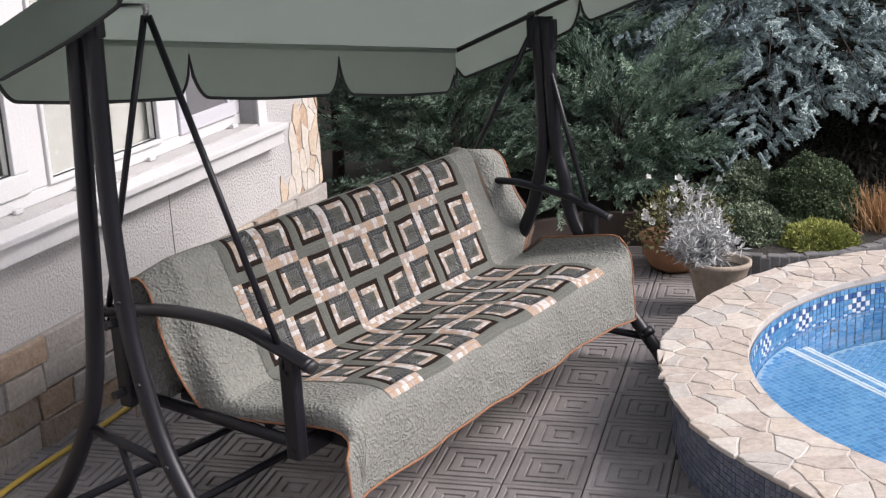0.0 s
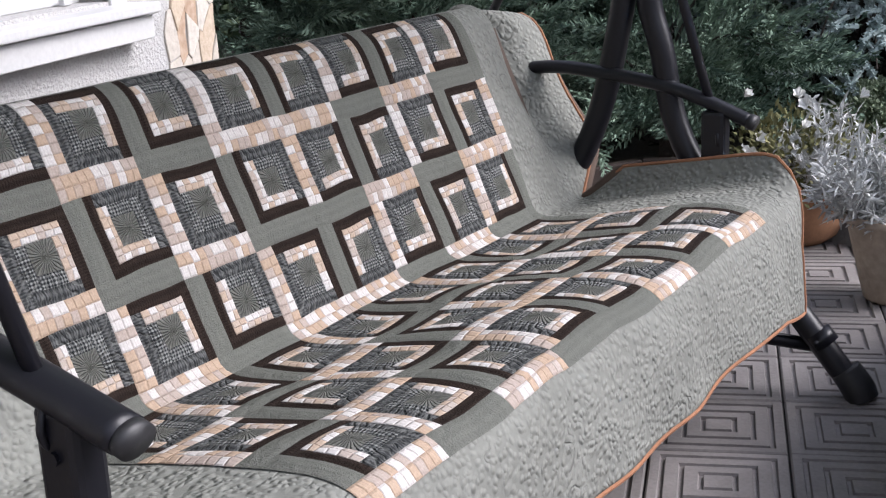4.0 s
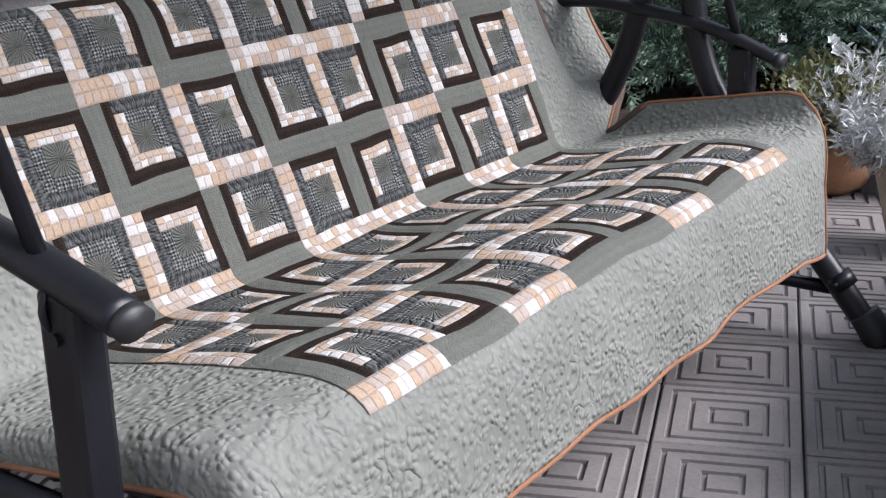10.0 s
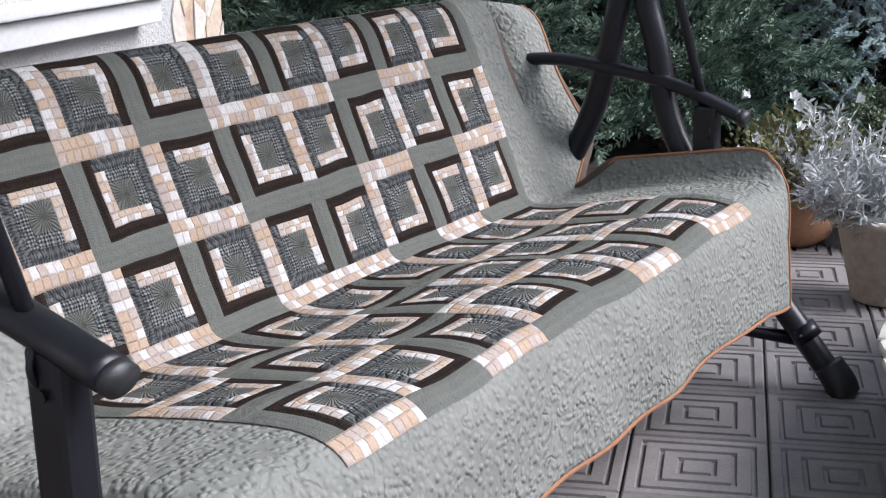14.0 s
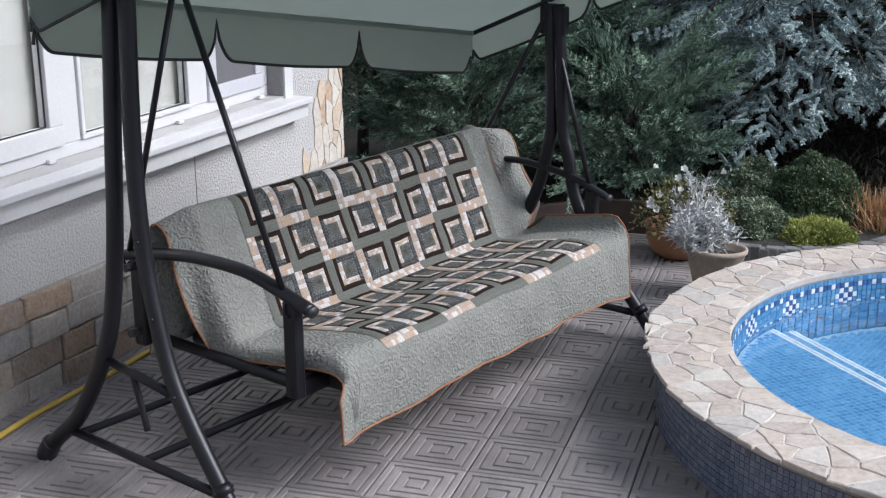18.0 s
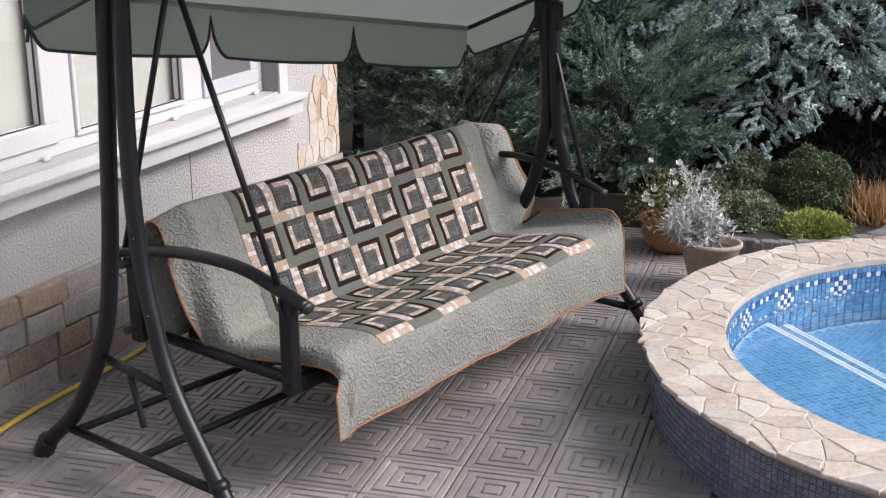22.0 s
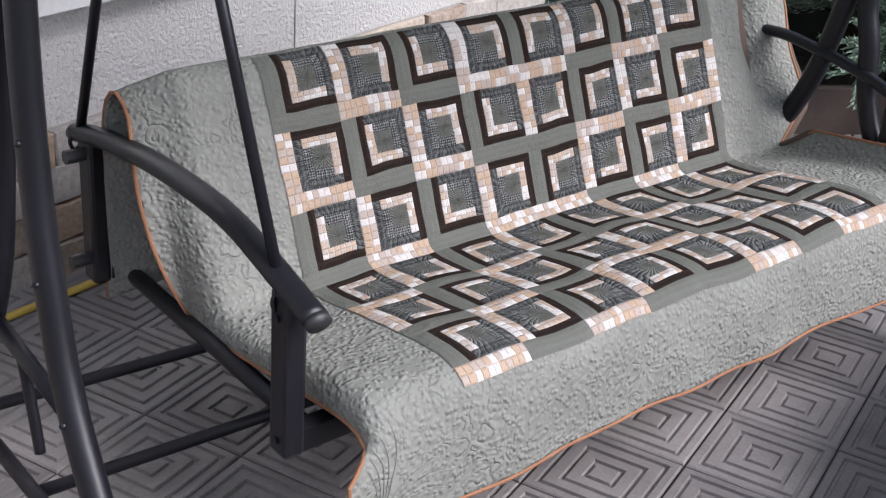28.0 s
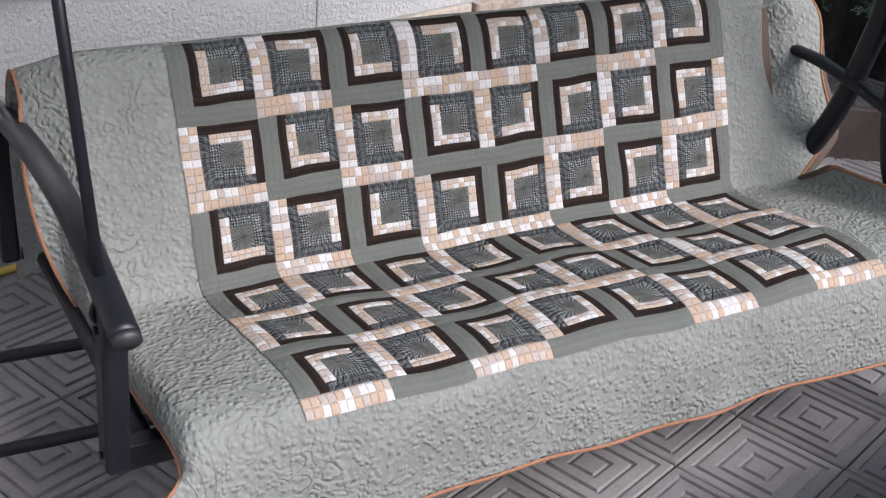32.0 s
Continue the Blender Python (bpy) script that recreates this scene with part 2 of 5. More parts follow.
_mx = _t.nodes.new("ShaderNodeMixShader")
_mx.inputs[0].default_value = 0.52
_t.links.new(_t.nodes["Principled BSDF"].outputs[0], _mx.inputs[1])
_t.links.new(_tr.outputs[0], _mx.inputs[2])
_t.links.new(_mx.outputs[0], _t.nodes["Material Output"].inputs["Surface"])
M_TRIM = mottled("canopy_trim", (0.02, 0.022, 0.022), 0.2, 8, 200, 0.85)
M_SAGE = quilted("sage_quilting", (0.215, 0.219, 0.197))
M_SAGE_P = ridged("sage_patch", (0.132, 0.136, 0.120), (0.150, 0.154, 0.136), False)
M_CENTRE = ridged("centre_patch", (0.134, 0.136, 0.121), (0.158, 0.159, 0.143), False, True)
M_BROWN = ridged("brown_patch", (0.016, 0.011, 0.009), (0.030, 0.021, 0.017), False)
M_GREY = ridged("grey_print_patch", (0.034, 0.036, 0.037), (0.108, 0.111, 0.110), False, True)
M_CHECK = ridged("houndstooth_patch", (0.025, 0.028, 0.030), (0.26, 0.265, 0.255), True, True)
M_PLAID = plaid("peach_plaid", (0.43, 0.36, 0.315), (0.60, 0.57, 0.55), (0.46, 0.345, 0.255))
M_PLAIDW = plaid("white_plaid", (0.47, 0.405, 0.36), (0.62, 0.595, 0.58), (0.49, 0.385, 0.30))
M_STITCH = mottled("sage_thread", (0.235, 0.240, 0.216), 0.1, 9, 300, 0.95)
M_HEM = mottled("orange_binding", (0.28, 0.128, 0.066), 0.2, 12, 200, 0.9)
M_CUSHION = mottled("brown_cushion", (0.090, 0.062, 0.046), 0.15, 8, 200, 0.95)
M_HOSE = mottled("yellow_hose", (0.58, 0.40, 0.07), 0.15, 8, 100, 0.5)
M_TERRA = mottled("terracotta", (0.33, 0.17, 0.09), 0.25, 5, 60, 0.85)
M_CLAY = mottled("weathered_clay", (0.40, 0.33, 0.26), 0.3, 5, 50, 0.85)
M_BORDER = mottled("palisade_concrete", (0.15, 0.147, 0.142), 0.3, 6, 60, 0.9, 0.5, 0.006, rand=0.2)
M_WOOD = mottled("fence_wood", (0.155, 0.078, 0.050), 0.25, 3, 40, 0.7, rand=0.15)
M_EDGE = mottled("dark_timber", (0.050, 0.035, 0.028), 0.3, 4, 40, 0.8)
M_BARK = mottled("bark", (0.040, 0.032, 0.026), 0.4, 6, 40, 0.95, 0.8, 0.02)
# noise clumps put dark gaps and lit plumes into the juniper's leaf colour
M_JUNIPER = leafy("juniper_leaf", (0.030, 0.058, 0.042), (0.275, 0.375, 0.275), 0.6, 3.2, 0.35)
M_SPRUCE = leafy("spruce_needle", (0.185, 0.245, 0.245), (0.43, 0.51, 0.49), 0.6, 5.0, 0.2)
M_BOX = leafy("boxwood_leaf", (0.032, 0.055, 0.028), (0.195, 0.255, 0.145))
M_BOXV = leafy("edged_boxwood_leaf", (0.050, 0.085, 0.045), (0.36, 0.415, 0.285), 0.5, 9.0, 0.6)
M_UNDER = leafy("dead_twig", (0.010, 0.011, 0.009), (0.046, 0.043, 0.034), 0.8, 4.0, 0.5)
M_LIME = leafy("lime_leaf", (0.17, 0.20, 0.05), (0.44, 0.46, 0.15))
M_SILVER = leafy("silver_leaf", (0.42, 0.43, 0.42), (0.74, 0.75, 0.74), 0.85)
M_YGREEN = leafy("petunia_leaf", (0.075, 0.085, 0.038), (0.25, 0.235, 0.11))
M_PETAL = mottled("white_petal", (0.80, 0.80, 0.77), 0.05, 8, 90, 0.6, 0.0)
M_STRAW = leafy("dry_straw", (0.34, 0.19, 0.09), (0.64, 0.43, 0.24))
M_BLIND = mottled("pale_blind", (0.32, 0.315, 0.295), 0.05, 3, 200, 0.9)
M_SCREEN = mottled("insect_mesh", (0.12, 0.12, 0.125), 0.1, 5, 400, 0.8)
M_DARK = mottled("room_paint", (0.25, 0.24, 0.23), 0.1, 2, 50, 0.9)


def glass_mat():
    m = Mat("window_glass", 0.02)
    m.b.inputs["Transmission Weight"].default_value = 1.0
    m.b.inputs["IOR"].default_value = 1.45
    m.color((0.95, 0.97, 0.97))
    return m.m


def water_mat():
    m = Mat("pool_water", 0.02)
    m.b.inputs["Transmission Weight"].default_value = 1.0
    m.b.inputs["IOR"].default_value = 1.33
    m.color((0.86, 0.95, 1.0))
    n = m.node("ShaderNodeTexNoise", Scale=9.0, Detail=3.0, Distortion=0.8)
    m.link(m.coords(), n.inputs["Vector"])
    m.bump(n.outputs["Fac"], 0.14, 0.012)
    return m.m


def mosaic_mat(name, stops, joint=(0.34, 0.38, 0.42)):
    m = Mat(name, 0.25)
    m.color(m.mix(0.35, m.ramp(m.island(), stops), m.ramp(m.noise(3, 3), [(0.3, stops[0][1]), (0.7, stops[-1][1])])))
    return m.m


M_GLASS, M_WATER = glass_mat(), water_mat()
M_MOSAIC = mosaic_mat("blue_mosaic", [(0.0, (0.085, 0.110, 0.17)), (0.5, (0.135, 0.160, 0.22)), (1.0, (0.20, 0.22, 0.275))])
M_AQUA = mosaic_mat("aqua_mosaic", [(0.0, (0.035, 0.15, 0.32)), (0.5, (0.075, 0.24, 0.44)), (1.0, (0.15, 0.35, 0.56))])
M_BANDW = mosaic_mat("white_mosaic", [(0.0, (0.60, 0.66, 0.70)), (1.0, (0.72, 0.76, 0.78))])
M_GROUT = mottled("pale_grout", (0.30, 0.42, 0.52), 0.1, 5, 60, 0.8)
M_BANDB = mosaic_mat("navy_mosaic", [(0.0, (0.02, 0.05, 0.18)), (1.0, (0.06, 0.16, 0.36))])


# ---- mesh helpers ----
def part(name, bm, material, parent=None, label="", smooth=False):
    me = bpy.data.meshes.new(name)
    bm.to_mesh(me)
    bm.free()
    mats = material if isinstance(material, (list, tuple)) else [material]
    for m in mats:
        me.materials.append(m)
    if smooth:
        me.shade_smooth()
    ob = new(name, me)
    ob.parent = parent
    if label:
        tagged(ob, label)
    return ob


def raw(name, verts, faces, material, parent=None, label="", smooth=False, idx=None):
    me = bpy.data.meshes.new(name)
    me.from_pydata(verts, [], faces)
    mats = material if isinstance(material, (list, tuple)) else [material]
    for m in mats:
        me.materials.append(m)
    if idx is not None:
        me.polygons.foreach_set("material_index", idx)
    if smooth:
        me.shade_smooth()
    ob = new(name, me)
    ob.parent = parent
    if label:
        tagged(ob, label)
    return ob


def thing(name, m=None, **tags):
    ob = new(name)
    ob.matrix_world = m or Matrix()
    ob.empty_display_size = 0.1
    return tagged(ob, **tags)


def box(bm, x0, x1, y0, y1, z0, z1, bevel=0.004):
    r = bmesh.ops.create_cube(bm, size=1.0)
    vs = r["verts"]
    bmesh.ops.scale(bm, vec=(x1 - x0, y1 - y0, z1 - z0), verts=vs)
    bmesh.ops.translate(bm, vec=((x0 + x1) / 2, (y0 + y1) / 2, (z0 + z1) / 2), verts=vs)
    if bevel:
        es = list({e for v in vs for e in v.link_edges})
        bmesh.ops.bevel(bm, geom=es, offset=bevel, segments=2, affect="EDGES", profile=0.5)
    return bm


def boxed(*a, bevel=0.004):
    return box(bmesh.new(), *a, bevel=bevel)


def smooth_line(pts, n=8):
    """Catmull-Rom through the points."""
    p = [Vector(q) for q in pts]
    if len(p) < 3:
        return p
    p = [2 * p[0] - p[1]] + p + [2 * p[-1] - p[-2]]
    out = []
    for i in range(1, len(p) - 2):
        for k in range(n):
            t = k / n
            a, b, c, d = p[i - 1], p[i], p[i + 1], p[i + 2]
            out.append(0.5 * (2 * b + (c - a) * t + (2 * a - 5 * b + 4 * c - d) * t * t + (3 * b - a - 3 * c + d) * t ** 3))
    return out + [p[-2]]


def tube(pts, r, n=12, steps=8, flat=1.0, bm=None, ends=None):
    """A round tube swept along a smooth line; r is one radius or a function of 0..1."""
    line = smooth_line(pts, steps)
    bm = bm or bmesh.new()
    rings = []
    up = Vector((0, 0, 1))
    prev = None
    for i, q in enumerate(line):
        d = (line[min(i + 1, len(line) - 1)] - line[max(i - 1, 0)]).normalized()
        s = prev if prev is not None else (d.cross(up) if abs(d.z) < 0.95 else d.cross(Vector((1, 0, 0))))
        s = (s - d * s.dot(d)).normalized()
        prev = s
        u = d.cross(s)
        rr = r(i / (len(line) - 1)) if callable(r) else r
        rings.append([bm.verts.new(q + s * (math.cos(a) * rr) + u * (math.sin(a) * rr * flat)) for a in (2 * math.pi * k / n for k in range(n))])
    for a, b in zip(rings, rings[1:]):
        for k in range(n):
            bm.faces.new((a[k], a[(k + 1) % n], b[(k + 1) % n], b[k]))
    bm.faces.new(rings[0][::-1])
    bm.faces.new(rings[-1])
    return bm


def lathe(profile, n=28, bm=None, wobble=0.0):
    bm = bm or bmesh.new()
    rings = []
    for r, z in profile:
        rings.append([bm.verts.new((r * math.cos(a) * (1 + wobble * math.sin(3 * a + 9 * z)), r * math.sin(a), z)) for a in (2 * math.pi * k / n for k in range(n))])
    for a, b in zip(rings, rings[1:]):
        for k in range(n):
            bm.faces.new((a[k], a[(k + 1) % n], b[(k + 1) % n], b[k]))
    bm.faces.new(rings[0][::-1])
    bm.faces.new(rings[-1])
    return bm


def prism(poly, z0, z1, inset=0.004):
    """A slab over a polygon, with a small chamfer."""
    n = len(poly)
    c = Vector((sum(p[0] for p in poly) / n, sum(p[1] for p in poly) / n))
    vs = [(p[0], p[1], z0) for p in poly] + [(p[0], p[1], z1 - inset) for p in poly]
    for p in poly:
        d = c - Vector(p)
        k = min(inset / max(d.length, 1e-4), 0.4)
        vs.append((p[0] + d.x * k, p[1] + d.y * k, z1))
    f = [tuple(range(2 * n, 3 * n))]
    for lo in (0, n):
        f += [(lo + k, lo + (k + 1) % n, lo + n + (k + 1) % n, lo + n + k) for k in range(n)]
    return vs, f


def cells(seeds, bounds):
    """The polygon nearest to each seed, inside a rectangle."""
    out = []
    for i, (sx, sy) in enumerate(seeds):
        poly = [(bounds[0], bounds[2]), (bounds[1], bounds[2]), (bounds[1], bounds[3]), (bounds[0], bounds[3])]
        near = sorted((q for j, q in enumerate(seeds) if j != i), key=lambda q: (q[0] - sx) ** 2 + (q[1] - sy) ** 2)[:16]
        for qx, qy in near:
            nx, ny = qx - sx, qy - sy
            lim = (qx * qx + qy * qy - sx * sx - sy * sy) / 2
            res = []
            for a, b in zip(poly, poly[1:] + poly[:1]):
                da, db = a[0] * nx + a[1] * ny - lim, b[0] * nx + b[1] * ny - lim
                if da <= 0:
                    res.append(a)
                if da * db < 0:
                    t = da / (da - db)
                    res.append((a[0] + (b[0] - a[0]) * t, a[1] + (b[1] - a[1]) * t))
            poly = res
            if len(poly) < 3:
                break
        out.append(poly)
    return out


def shrunk(poly, gap, rough=0.0):
    """The polygon drawn in by a joint's half width, its sides broken once."""
    n = len(poly)
    cx, cy = sum(p[0] for p in poly) / n, sum(p[1] for p in poly) / n
    out = []
    for a, b in zip(poly, poly[1:] + poly[:1]):
        e = math.hypot(b[0] - a[0], b[1] - a[1])
        pts = [a] if e < 0.05 else [a, ((a[0] + b[0]) / 2 + rng.uniform(-1, 1) * rough * e, (a[1] + b[1]) / 2 + rng.uniform(-1, 1) * rough * e)]
        for x, y in pts:
            d = math.hypot(x - cx, y - cy)
            k = max(0.3, 1 - gap / max(d, 1e-4))
            out.append((cx + (x - cx) * k, cy + (y - cy) * k))
    return out


def scattered(n, pick, tries=14):
    """Seeds spread evenly but without order."""
    seeds = []
    for _ in range(n):
        best = max((pick() for _ in range(tries)), key=lambda p: min(((p[0] - q[0]) ** 2 + (p[1] - q[1]) ** 2 for q in seeds), default=1.0))
        seeds.append(best)
    return seeds


rng = random.Random(7)
nrng = np.random.RandomState(11)

# ---- ground ----
PC, PA, PB = Vector((1.17, -2.02)), 1.55, 1.55
QA, QB = 1.20, 1.20


def holed(name, far, z, material, parent=None):
    """A sheet round the pool; far gives the outer edge for a direction."""
    n = 96
    vs, f = [], []
    for k in range(n):
        a = 2 * math.pi * k / n
        d = Vector((math.cos(a), math.sin(a)))
        o = PC + d * far(d)
        vs += [(PC.x + d.x * (QA + 0.1), PC.y + d.y * (QB + 0.1), z), (o.x, o.y, z)]
    for k in range(n):
        q, w = 2 * k, 2 * ((k + 1) % n)
        f.append((q, q + 1, w + 1, w))
    return raw(name, vs, f, material, parent)


holed("ground", lambda d: 400.0, -0.06, M_SOIL)
tagged(bpy.data.objects["ground"], "dark garden soil round the paved terrace", "ground", kind="structure")

# ---- house: wall, window, plinth ----
HOUSE = pose(1.75, 2.11, 0, 0, 0, 13.0)


def wall_piece(name, x0, x1, z0, z1, label=""):
    ob = part(name, boxed(x0, x1, 0.0, 0.30, z0, z1, bevel=0), M_PLASTER)
    ob.matrix_world = HOUSE
    return ob


WIN = (-5.40, -0.66, 0.93, 2.20)
wall = thing("wall_north", HOUSE, label="rough white plastered house wall with a stone plinth", category="wall", kind="structure")
for nm, a in (("wall_below_window", (WIN[0], WIN[1], -0.05, WIN[2])), ("wall_above_window", (WIN[0], WIN[1], WIN[3], 3.2)),
              ("wall_beside_window", (-9.5, WIN[0], -0.05, 3.2)), ("wall_corner", (WIN[1], 0.0, -0.05, 3.2))):
    part(nm, boxed(a[0], a[1], 0.0, 0.30, a[2], a[3], bevel=0), M_PLASTER, wall)
part("wall_return", boxed(-0.30, 0.0, 0.30, 6.0, -0.05, 3.2, bevel=0), M_PLASTER, wall)
part("eaves", boxed(-9.6, 0.5, -0.5, 6.0, 3.2, 3.3, bevel=0), M_WHITE, wall)

# ---- window ----
win = thing("window_1", HOUSE, label="wide white plastic window with three sashes above a deep sill", category="window", kind="structure")
FR = (0.10, 0.16)
frame_w = 0.055


def bar(name, x0, x1, z0, z1, y=FR, parent=win, mat=None, bevel=0.006):
    return part(name, boxed(x0, x1, y[0], y[1], z0, z1, bevel=bevel), mat or M_WHITE, parent)


bar("window_frame", WIN[0], WIN[1], WIN[2], WIN[2] + 0.06)
bar("window_frame", WIN[0], WIN[1], WIN[3] - 0.06, WIN[3])
for x, w in ((WIN[0], 0.06), (WIN[1] - 0.06, 0.06), (-1.40, 0.16), (-2.36, 0.12), (-3.70, 0.10)):
    bar("window_frame", x, x + w, WIN[2] + 0.06, WIN[3] - 0.06)
SASHES = [(-5.34, -3.70), (-3.60, -2.36), (-2.24, -1.40), (-1.24, -0.72)]
for k, (a, b) in enumerate(SASHES):
    sash = thing("sash", HOUSE)
    sash.parent = win
    sash.matrix_world = HOUSE
    z0, z1 = WIN[2] + 0.06, WIN[3] - 0.06
    w = (0.09, 0.09, 0.022, 0.075)[k]
    y = (0.085, 0.15)
    for nm, q in (("rail", (a, b, z0, z0 + w)), ("rail", (a, b, z1 - w, z1)), ("stile", (a, a + w, z0 + w, z1 - w)), ("stile", (b - w, b, z0 + w, z1 - w))):
        part(nm, boxed(q[0], q[1], y[0], y[1], q[2], q[3], bevel=0.005), M_SASHG if k == 3 else M_WHITE, sash)
    if k == 3:
        scr = part("insect_screen", boxed(a + w, b - w, 0.10, 0.106, z0 + w, z1 - w, bevel=0), M_SCREEN, sash, "dark grey insect mesh")
    else:
        g = part("pane", boxed(a + w, b - w, 0.112, 0.118, z0 + w, z1 - w, bevel=0), M_GLASS, sash)
        g.visible_shadow = False
        part("gasket", boxed(a + w, a + w + 0.006, 0.106, 0.112, z0 + w, z1 - w, bevel=0), M_PLASTICD, sash)
        part("gasket", boxed(b - w - 0.006, b - w, 0.106, 0.112, z0 + w, z1 - w, bevel=0), M_PLASTICD, sash)
        part("gasket", boxed(a + w + 0.006, b - w - 0.006, 0.106, 0.112, z0 + w, z0 + w + 0.006, bevel=0), M_PLASTICD, sash)
part("window_reveal", boxed(WIN[1], WIN[1] + 0.012, 0.0, 0.16, WIN[2], WIN[3], bevel=0), M_WHITE, win)
part("window_casing", boxed(WIN[1], WIN[1] + 0.085, -0.012, 0.0, WIN[2] - 0.02, WIN[3], bevel=0.003), M_WHITE, win)
bm = boxed(WIN[0] - 0.1, WIN[1] + 0.12, -0.115, 0.10, 0.885, 0.918, bevel=0.006)
part("window_sill", bm, M_SILL, win, "deep white window sill")
part("sill_band", boxed(WIN[0] - 0.1, WIN[1] + 0.115, -0.085, 0.0, 0.805, 0.879, bevel=0.004), M_SILL, win)
for x in (-3.3, -2.95, -2.50, -2.10, -1.55, -1.15, -0.80):
    c = thing("drain_cap", HOUSE)
    c.parent = win
    c.matrix_world = HOUSE
    part("cap", boxed(x, x + 0.045, 0.062, 0.0838, WIN[2] + 0.002, WIN[2] + 0.022, bevel=0.004), M_WHITE, c)
bl = thing("roller_blind", HOUSE, label="pale beige roller blind drawn down behind the window", category="blind")
part("blind_cloth", boxed(-5.39, -0.63, 0.168, 0.173, 0.95, 2.18, bevel=0), M_BLIND, bl)
part("blind_bar", boxed(-5.39, -0.63, 0.165, 0.18, 0.932, 0.95, bevel=0.002), M_WHITE, bl)
room = thing("room_walls", HOUSE, label="plain dim room behind the window", category="wall", kind="structure")
part("room_back", boxed(-9.2, -0.31, 2.5, 2.6, -0.05, 3.2, bevel=0), M_DARK, room)
part("room_floor", boxed(-9.2, -0.31, 0.31, 2.5, -0.04, 0.1, bevel=0), M_DARK, room)

# wall crack and cable strip below the sill
part("wall_joint", boxed(-1.535, -1.531, -0.004, -0.0005, 0.46, 0.805, bevel=0), M_MORTAR, wall)

# ---- stones of the plinth and of the corner ----
part("plinth_bed", boxed(-6.2, 0.0, -0.018, -0.0005, -0.05, 0.45, bevel=0), M_MORTAR, wall)


def slab_stone(name, poly, y0, y1, parent, mat=None, inset=0.006):
    """A stone on the wall's face: the polygon is in x and z, y0 the front."""
    vs, f = prism(poly, 0.0, y1 - y0, inset)
    vs = [(x, y1 - z, h) for x, h, z in vs]
    f = [q[::-1] for q in f]
    return raw(name, vs, f, mat or M_STONE, parent)


for row, (z0, z1) in enumerate(((-0.02, 0.105), (0.105, 0.225), (0.225, 0.345), (0.345, 0.455))):
    x = -6.0 - rng.random() * 0.2
    while x < -0.02:
        w = rng.uniform(0.20, 0.46)
        x1 = min(x + w, -0.004)
        g = 0.004
        j = lambda: rng.uniform(-0.006, 0.006)
        slab_stone("plinth_stone", [(x + g + j(), z0 + g + j()), (x1 - g + j(), z0 + g + j()), (x1 - g + j(), z1 - g + j()), ((x + x1) / 2, z1 - g + j()), (x + g + j(), z1 - g + j())], -0.018 - rng.uniform(0.012, 0.03), -0.017, wall)
        x = x1
# wild stones climbing the corner
def shard_reach(z):
    """How far the stones stretch from the corner at a height."""
    return max(0.06, 0.50 - 0.72 * (z - 0.50) + 0.03 * math.sin(z * 9.0) + 0.03 * math.sin(z * 23.0 + 1)) if z < 1.14 else 0.0


seeds = scattered(62, lambda: (-rng.uniform(0.0, 0.58), rng.uniform(0.40, 1.30)), 3)
for (sx, sz), poly in zip(seeds, cells([(x * 2.2, z) for x, z in seeds], (-1.34, -0.007, 0.458, 1.33))):
    poly = [(x / 2.2, z) for x, z in poly]
    if len(poly) < 3 or -sx > shard_reach(sz):
        continue
    slab_stone("corner_stone", shrunk(poly, 0.002, 0.05), -rng.uniform(0.004, 0.011), -0.0005, wall, M_CORNER, 0.002)

# ---- garden swing ----
swing = thing("garden_swing", label="dark enamelled garden swing with curved legs and a green canopy", category="garden swing")


def leg_set(side, x_top, x_foot, top, rear_line, front_line, low, mid):
    """One end of the stand: two curved legs, bars and rubber feet. The lines are (y, z) from the foot up."""
    def at(y, z):
        return (x_foot + (x_top - x_foot) * z / top, y, z)
    rear = [at(y, z) for y, z in rear_line]
    front = [at(y, z) for y, z in front_line]
    yr, yf = rear_line[0][0], front_line[0][0]
    ay = (rear[-1][1] + front[-1][1]) / 2
    part("rear_leg", tube(rear, 0.030, 16), M_METAL, swing, smooth=True)
    part("front_leg", tube(front, 0.030, 16), M_METAL, swing, smooth=True)
    for y, s in ((yr, 1), (yf, -1)):
        part("rubber_foot", tube([at(y + 0.015 * s, 0.0), at(y, 0.03), at(y - 0.03 * s, 0.07)], lambda t: 0.040 - 0.004 * abs(t - 0.4), 16), M_PLASTICD, swing, smooth=True)
    part("leg_collar", tube([at(yf + 0.075, 0.125), at(yf + 0.10, 0.155)], 0.034, 16), M_METAL, swing, smooth=True)
    part("leg_pin", tube([(at(yf + 0.09, 0.14)[0] - 0.045, yf + 0.09, 0.14), (at(yf + 0.09, 0.14)[0] + 0.045, yf + 0.09, 0.14)], 0.006, 8), M_METAL, swing, smooth=True)
    part("crossbar", tube([at(*low[0]), at(*low[1])], 0.017, 12), M_METAL, swing, smooth=True)
    part("crossbar", tube([at(*mid[0]), at(*mid[1])], 0.017, 12), M_METAL, swing, smooth=True)
    part("apex_plate", boxed(x_top - 0.02, x_top + 0.02, ay - 0.07, ay + 0.07, top - 0.14, top - 0.01, bevel=0.008), M_METAL, swing)
    for k in (2, 3, 4):
        q = front[k]
        bm = bmesh.new()
        bmesh.ops.create_uvsphere(bm, u_segments=10, v_segments=6, radius=0.008, matrix=Matrix.Translation((q[0] + side * 0.029, q[1] - 0.01, q[2])))
        part("bolt", bm, M_METAL, swing, smooth=True)


